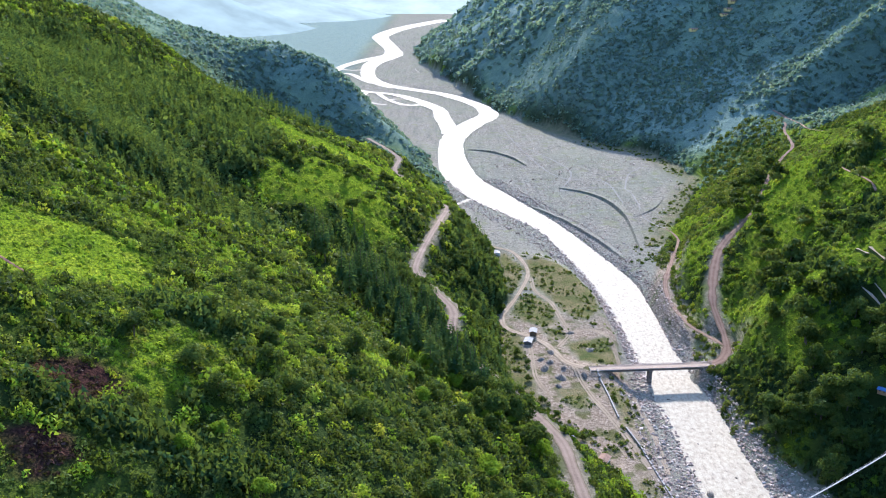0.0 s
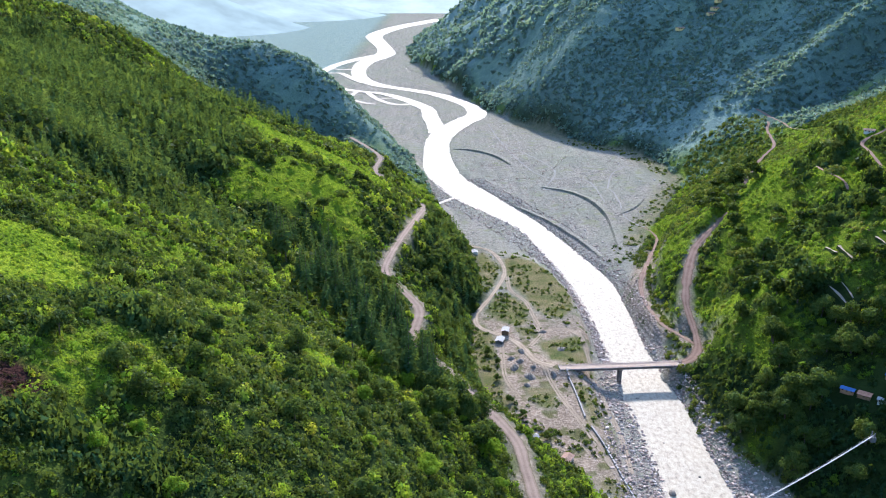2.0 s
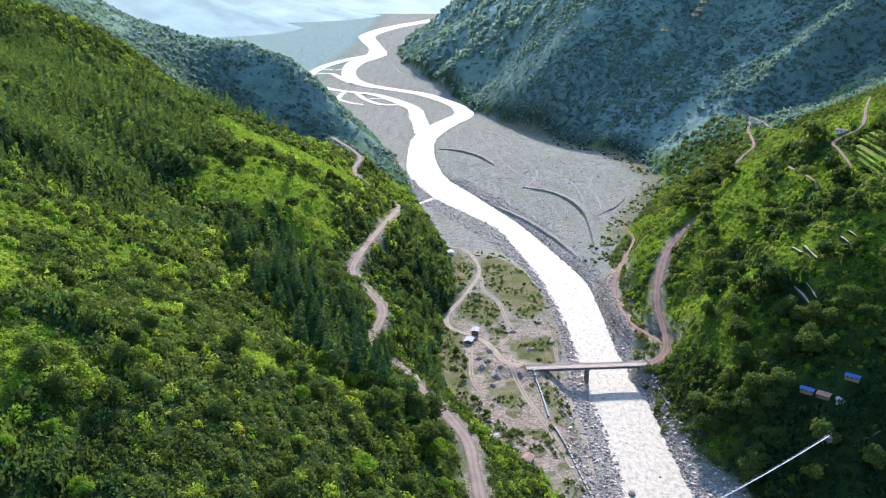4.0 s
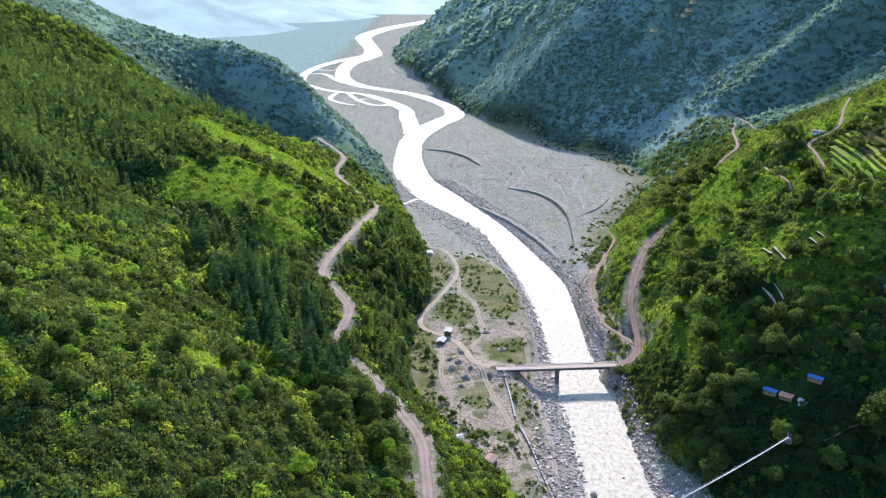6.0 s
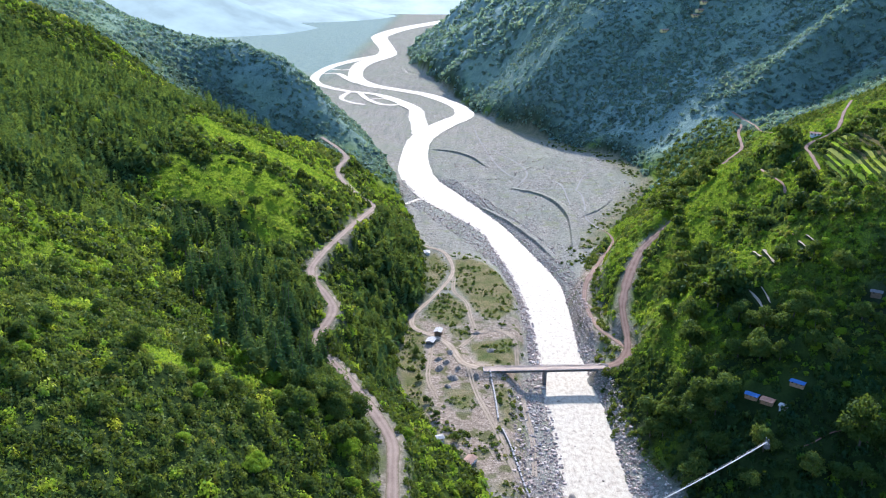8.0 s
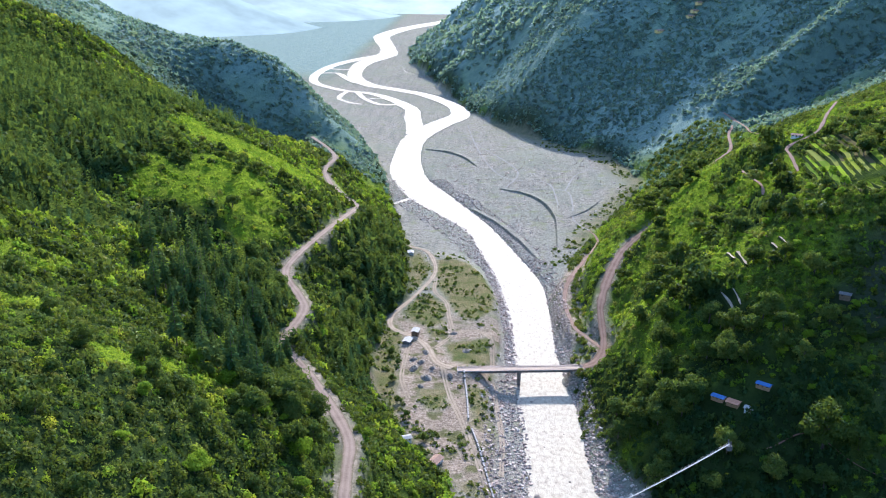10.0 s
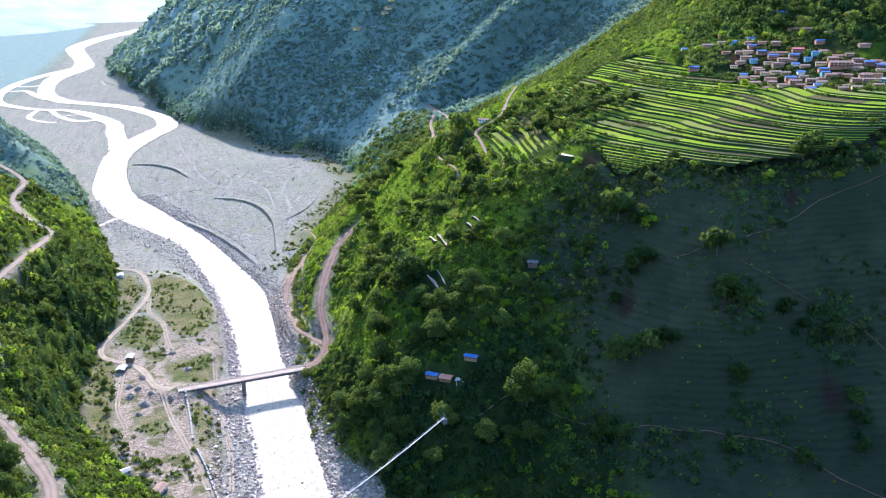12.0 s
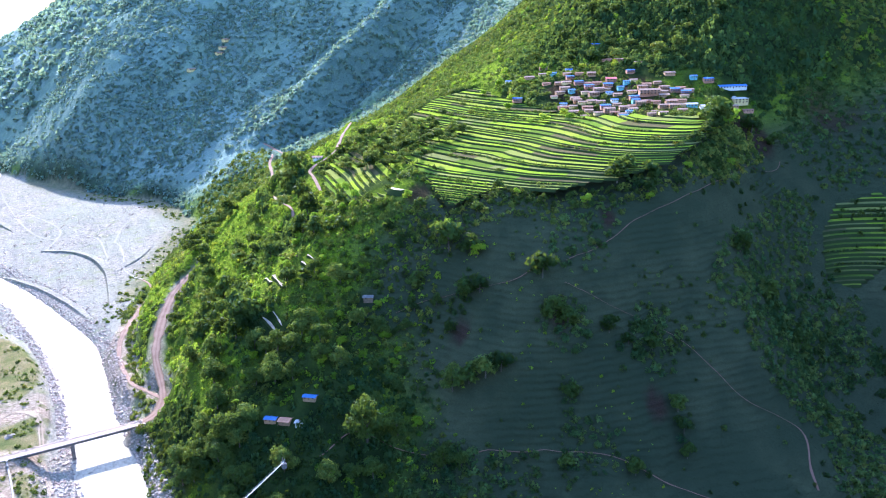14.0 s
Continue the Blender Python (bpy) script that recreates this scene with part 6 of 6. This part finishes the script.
BROWNS = [house(11.0, 6.5, 2, MUD, PINK_TIN, "ochre two-storey house with a faded pink roof", True), house(11.0, 7.0, 1, BRICK, RUST_TIN, "brick village house with a rusty tin roof"),
          house(10.5, 6.5, 1, MUD, PINK_TIN, "low mud-walled house with a faded roof"), house(10.0, 6.5, 1, YELLOW, PINK_TIN, "small ochre-yellow house with a faded pink roof")]
HOMES_BLUE = [(624, 655), (578, 630), (563, 632), (512, 607), (534, 573), (550, 585), (564, 581), (568, 559), (578, 558), (603, 578), (561, 543), (569, 527),
              (548, 537), (552, 513), (632, 535), (640, 527), (531, 653), (587, 562)]
HOMES_BROWN = [(566, 652), (558, 641), (546, 643), (576, 612), (580, 600), (557, 603), (550, 595), (574, 584), (565, 569), (557, 576), (545, 573), (596, 548),
               (602, 534), (580, 546), (570, 551), (578, 515), (586, 507), (605, 514), (616, 522), (628, 505), (558, 566), (543, 560), (553, 550),
               (540, 549), (545, 528), (549, 556), (622, 552), (612, 622), (613, 607), (620, 589), (640, 499), (653, 496), (524, 546), (535, 561), (592, 522)]
for k, (x, y) in enumerate(HOMES_BLUE):
    put_house(BLUES[k % 3], x, y, -32 + 14 * float(rng.random()), "village houses", 0.60 + 0.16 * float(rng.random()))
for k, (x, y) in enumerate(HOMES_BROWN):
    put_house(BROWNS[(k * 7) % 4], x, y, -32 + 14 * float(rng.random()), "village houses", 0.60 + 0.18 * float(rng.random()))
for k in range(150):
    x, y = 520 + 96 * float(rng.random()), 470 + 156 * float(rng.random())
    if inside(np.array([x]), np.array([y]), VILLAGE)[0] > 0 and fields_mask(x, y) < 0.3 and all(math.hypot(x - p, y - r) > 5.9 for p, r in HOMES_BLUE + HOMES_BROWN + [(585, 531), (583, 577)]):
        HOMES_BROWN.append((x, y))
        put_house(BROWNS[k % 4] if k % 6 else BLUES[k % 2], x, y, -32 + 14 * float(rng.random()), "village houses", 0.55 + 0.16 * float(rng.random()))
put_house(house(16, 6, 2, BRICK, PINK_TIN, "long two-storey brick building with a veranda", True), 585, 531, -26, "village houses")
put_house(house(9, 6, 2, RUST_TIN, RED_TIN, "small house with a red tin roof"), 583, 577, -26, "village houses", 0.9)
put_house(house(22, 6, 1, WHITE, BLUE_TIN, "long school building with a blue tin roof"), 655, 516, -20, "village houses")
put_house(house(11, 8, 2, YELLOW, CONCRETE, "yellow concrete building with a flat roof", False, True), 651, 503, -20, "village houses")
put_house(house(9.5, 6, 2, WHITE, GREY_TIN, "white two-storey house with dark windows at the field's edge", True), 605, 489, -22, "village houses")
put_house(house(8, 5, 1, TEAL, GREY_TIN, "low teal house at the field's edge"), 596, 496, -22, "village houses")

# farmstead and huts on the eastern slope and the flats
put_house(house(9.0, 4.5, 1, MUD, BLUE_TIN, "farmhouse with a blue tin roof among trees"), 265, 421, -40, "farmstead", 0.8)
put_house(house(8.5, 4.5, 1, MUD, BLUE_TIN, "low farm shed with a bright blue sheet roof"), 243, 424, -40, "farmstead", 0.8)
put_house(house(8.0, 5.0, 1, MUD, ORANGE_TIN, "farmhouse with a rusty orange tin roof", True), 249, 417, -40, "farmstead", 0.8)
put_house(house(4.0, 3.2, 1, WHITE, GREY_TIN, "tiny white outhouse with a tin roof"), 255, 410, -40, "farmstead")
put_house(house(5.5, 4.0, 1, WOOD, SHADE_CONCRETE, "small dark hut with a dull grey roof on the slope"), 316, 456, -30)
put_house(house(8.5, 5.0, 1, MUD, BLUE_TIN, "mud-walled farmhouse with a blue tin roof on the lower slope"), 439, 279, -35)
put_house(house(8.0, 5.0, 1, WHITE, PINK_TIN, "whitewashed house beside the rim road"), 368, 694, -30)
# this hut's wall takes the concrete darkened for shade
put_house(house(7.5, 5.0, 1, SHADE_CONCRETE, GREY_TIN, "roadside hut with a shiny tin roof"), 66, 580, 75, "roadside huts")
put_house(house(7.0, 4.5, 2, WOOD, GREY_TIN, "two-storey dark wooden roadside shop with a tin roof"), 71, 594, 80, "roadside huts")
put_house(house(7.0, 5.0, 1, WHITE, GREY_TIN, "white hut at the foot of the wooded slope"), 56, 778, 95)
put_house(house(8.0, 5.0, 1, WHITE, PINK_TIN, "riverside hut with a pale pinkish tin roof"), 92, 421, 62)
put_house(house(4.5, 3.5, 1, WHITE, GREY_TIN, "little white shed under a tin sheet"), 75, 436, 20)
for x, y in ((468, 1450), (476, 1458), (460, 1444), (412, 1440)):
    put_house(BROWNS[3], x, y, 20, "houses on the far mountainside", 1.3)

POND = surface("muddy_pond_water", (0.34, 0.27, 0.20), (0.46, 0.38, 0.29), 0.5, 0.3, 1.0, 0.0, 0.02)
BARE = surface("bare_pale_earth", (0.22, 0.17, 0.12), (0.34, 0.275, 0.20), 0.95, 0.05, 1.0)
# pond beside the fields, level with its low earth rim
turns = np.linspace(0, 6.283, 23)[:-1]
shore = [(math.cos(t) * 6.4 * (1 + 0.10 * math.sin(3 * t + 1)), math.sin(t) * 4.6 * (1 + 0.08 * math.cos(2 * t))) for t in turns]
n = len(shore)
v = [(p, q, 0.0) for p, q in shore] + [(p * 1.05, q * 1.07, 0.18) for p, q in shore] + [(p * 1.16, q * 1.2, 0.16) for p, q in shore] + [(p * 1.7, q * 1.9, -3.4) for p, q in shore]
pond = tagged(new("fish_pond"), "pale muddy pond with a low earth rim beside the terraces", "pond")
link_mesh("water_surface", v[:n], [tuple(range(n))], POND, pond)
link_mesh("earth_rim", v, [(j * n + i, j * n + (i + 1) % n, (j + 1) * n + (i + 1) % n, (j + 1) * n + i) for j in range(3) for i in range(n)], FIELD, pond)
pond.matrix_basis = pose(360, 504, float(ground(360, 504)) - 0.5, 0, 0, -70)


def earth_bench(x0, y0, x1, y1, half):
    """A narrow bench along the slope: bare top and the bank below it."""
    line = curve([(x0, y0, 0), ((x0 + x1) / 2 + 0.6, (y0 + y1) / 2, 0), (x1, y1, 0)], 1.5)
    wide = half * wobble(line, 0.35, 5, 88) * np.sqrt(np.clip(np.linspace(0.12, 3, len(line)) * np.linspace(3, 0.12, len(line)), 0, 1))
    level = np.polyval(np.polyfit(line[:, 1], ground(line[:, 0] + 0.2 * half, line[:, 1]), 1), line[:, 1]) + 0.1
    rows = ((-1.7, -1.5), (-1.1, -0.2), (-1.0, 0.02), (0.0, 0.0), (1.0, 0.05))
    P = np.concatenate([np.stack([line[:, 0] + k * wide, line[:, 1], level + h], 1) for k, h in rows])
    m = len(line)
    bench = tagged(new("earth_bench"), "long narrow bench of pale bare earth on the slope", "earth bench", "benches on the slope")
    strip = lambda js: [(j * m + i, j * m + i + 1, (j + 1) * m + i + 1, (j + 1) * m + i) for j in js for i in range(m - 1)]
    link_mesh("top", P.tolist(), strip((2, 3)), BARE, bench, "pale bare earth")
    link_mesh("bank", P.tolist(), strip((0, 1)), FIELD, bench)


for ends in ((278, 548, 277, 530, 1.2), (280.5, 536, 280, 514, 1.3), (263.5, 505, 266.5, 478, 1.15), (268.5, 507, 270, 486, 0.7), (296, 521, 297, 505, 1.0), (300.5, 522, 301, 510, 0.8)):
    earth_bench(*ends)


# ---- rubble heaps on the flats ----
HEAP = surface("quarried_rubble", (0.15, 0.122, 0.094), (0.32, 0.268, 0.21), 0.95, 0.1, 1.5, 0.0, 0.8)


def rubble_heap(x, y, r0, h, seed):
    """A tipped heap: blunt uneven top, straight sides, a ragged foot sunk into the ground."""
    r = np.random.default_rng(seed)
    n, m = 18, 7
    lean, v = r.normal(size=2) * 0.12, [(0, 0, h)]
    bulge = 1 + 0.22 * np.sin(np.arange(n) * 6.283 / n * 2 + r.random() * 6) + 0.16 * (r.random(n) - 0.5)
    for j in range(1, m + 1):
        q = j / m
        for i in range(n):
            a = 6.283 * (i + 0.3 * r.random()) / n
            rr = r0 * q * (1 + (bulge[i] - 1) * q)
            v.append((rr * math.cos(a) + lean[0] * h * (1 - q), rr * math.sin(a) + lean[1] * h * (1 - q), h * (1 - q ** 1.5) * (0.88 + 0.24 * r.random()) - 0.9 * q ** 4))
    f = [(0, 1 + i, 1 + (i + 1) % n) for i in range(n)]
    for j in range(m - 1):
        f += [(1 + j * n + i, 1 + (j + 1) * n + i, 1 + (j + 1) * n + (i + 1) % n, 1 + j * n + (i + 1) % n) for i in range(n)]
    ob = link_mesh("rubble_mound", v, f, HEAP)
    ob.matrix_basis = pose(x, y, float(ground(x, y)) + 0.05, 0, 0, float(r.random() * 180)) @ Matrix.Diagonal((1.25, 0.9, 1, 1))
    tagged(ob, "heap of grey-brown quarried rubble on the flats", "rubble heap", "rubble heaps by the bridge")


for k, (x, y, r0, h) in enumerate(((73, 538, 4.2, 2.4), (80, 562, 3.6, 1.8), (82, 524, 4.6, 2.2), (78, 547, 3.2, 1.7), (72, 552, 3.0, 1.6), (98, 526, 2.6, 1.3), (99, 597, 3.4, 1.6), (109, 568, 4.0, 1.4), (86, 536, 2.4, 1.2), (79, 512, 2.8, 1.4))):
    rubble_heap(x, y, r0, h, 300 + k)


# ---- a small tipper truck on the river track ----
def truck(x, y, z, turn):
    T = tagged(new("tipper_truck"), "small dark tipper truck parked on the river track", "truck")
    PAINT = surface("dark_truck_paint", (0.05, 0.06, 0.09), (0.10, 0.11, 0.14), 0.5, 0.4, 3.0)
    solid("chassis", DARK, T, (-0.9, 0.9, -3.0, 3.0, 0.55, 0.8))
    cab = solid("cab", PAINT, T, (-1.05, 1.05, 1.4, 3.0, 0.804, 2.3))
    solid("windscreen", DARK, cab, (-0.9, 0.9, 3.004, 3.03, 1.5, 2.15))
    solid("tipper_body", WOOD, T, (-1.15, 1.15, -3.1, 1.2, 0.804, 1.1), (-1.15, -1.05, -3.1, 1.2, 1.1, 1.8), (1.05, 1.15, -3.1, 1.2, 1.1, 1.8), (-1.05, 1.05, 1.1, 1.2, 1.1, 1.9))
    for wx in (-1.0, 1.0):
        for wy in (-2.0, 2.0):
            bm = bmesh.new()
            bmesh.ops.create_cone(bm, cap_ends=True, segments=14, radius1=0.5, radius2=0.5, depth=0.3, matrix=pose(wx, wy, 0.5, 0, 90, 0))
            part("wheel", bm, DARK, T)
    T.matrix_basis = pose(x, y, z, 0, 0, turn)


truck(187.5, 655, 9.2, 2)


# ---- trees and bushes standing on the flats ----
for x, y, s in ((100, 640, 0.35), (62, 545, 0.4), (56, 560, 0.5), (72, 470, 0.5), (66, 490, 0.45), (84, 445, 0.5), (60, 520, 0.45)):
    stand(OAKS, x, y, s, "small trees on the flats")


# ---- bushes and kitchen gardens between the village houses ----
def village_bushes():
    r = np.random.default_rng(71)
    x, y = r.uniform(480, 690, 6500), r.uniform(460, 690, 6500)
    keep = (np.hypot((x - 580) / 92, (y - 575) / 110) < 1) & (fields_mask(x, y) < 0.4) & (fractal(x, y, 16, 3, 46) > 0.40)
    for a, b in HOMES_BLUE + HOMES_BROWN + [(585, 531), (583, 577), (651, 503), (605, 489), (596, 496), (655, 516)]:
        keep &= np.hypot(x - a, y - b) > 4.6
    keep &= np.abs((x - 655) * 0.94 - (y - 516) * 0.34) + 3 * np.abs((x - 655) * 0.34 + (y - 516) * 0.94) > 18
    x, y = x[keep], y[keep]
    rad = 0.5 + 1.7 * r.random(len(x)) ** 2
    plant_field("garden_bushes", np.stack([x, y, ground(x, y) - 0.2, rad, r.random(len(x))], 1), MID_BUSH, BUSH, "green garden bushes between the village houses")


village_bushes()


# ---- single rocks standing in the river ----
def river_rock(x, y, size, seed):
    r = np.random.default_rng(seed)
    bm = bmesh.new()
    bmesh.ops.create_icosphere(bm, subdivisions=3, radius=1)
    bulge = r.normal(size=(7, 3))
    for v in bm.verts:
        d = np.array(v.co)
        k = 1 + 0.16 * np.sin(3.1 * (bulge @ d)).mean() + 0.12 * np.maximum(0, (bulge @ d) - 1.1).sum() * 0.3
        v.co = Vector(d * k * np.array([1.25, 0.85, 0.7]) * size)
    ob = part("river_rock", bm, HEAP)
    ob.matrix_basis = pose(x, y, 0.15 * size, 0, 0, float(r.random() * 180))
    tagged(ob, "large brown-grey boulder standing in the current", "boulder", "rocks standing in the river")


for k, (x, y, size) in enumerate(((146.8, 403.3, 2.2), (166, 419.2, 0.9), (151.2, 510.2, 1.0), (168, 470, 0.6), (155, 455, 0.7))):
    river_rock(x, y, size, 500 + k)
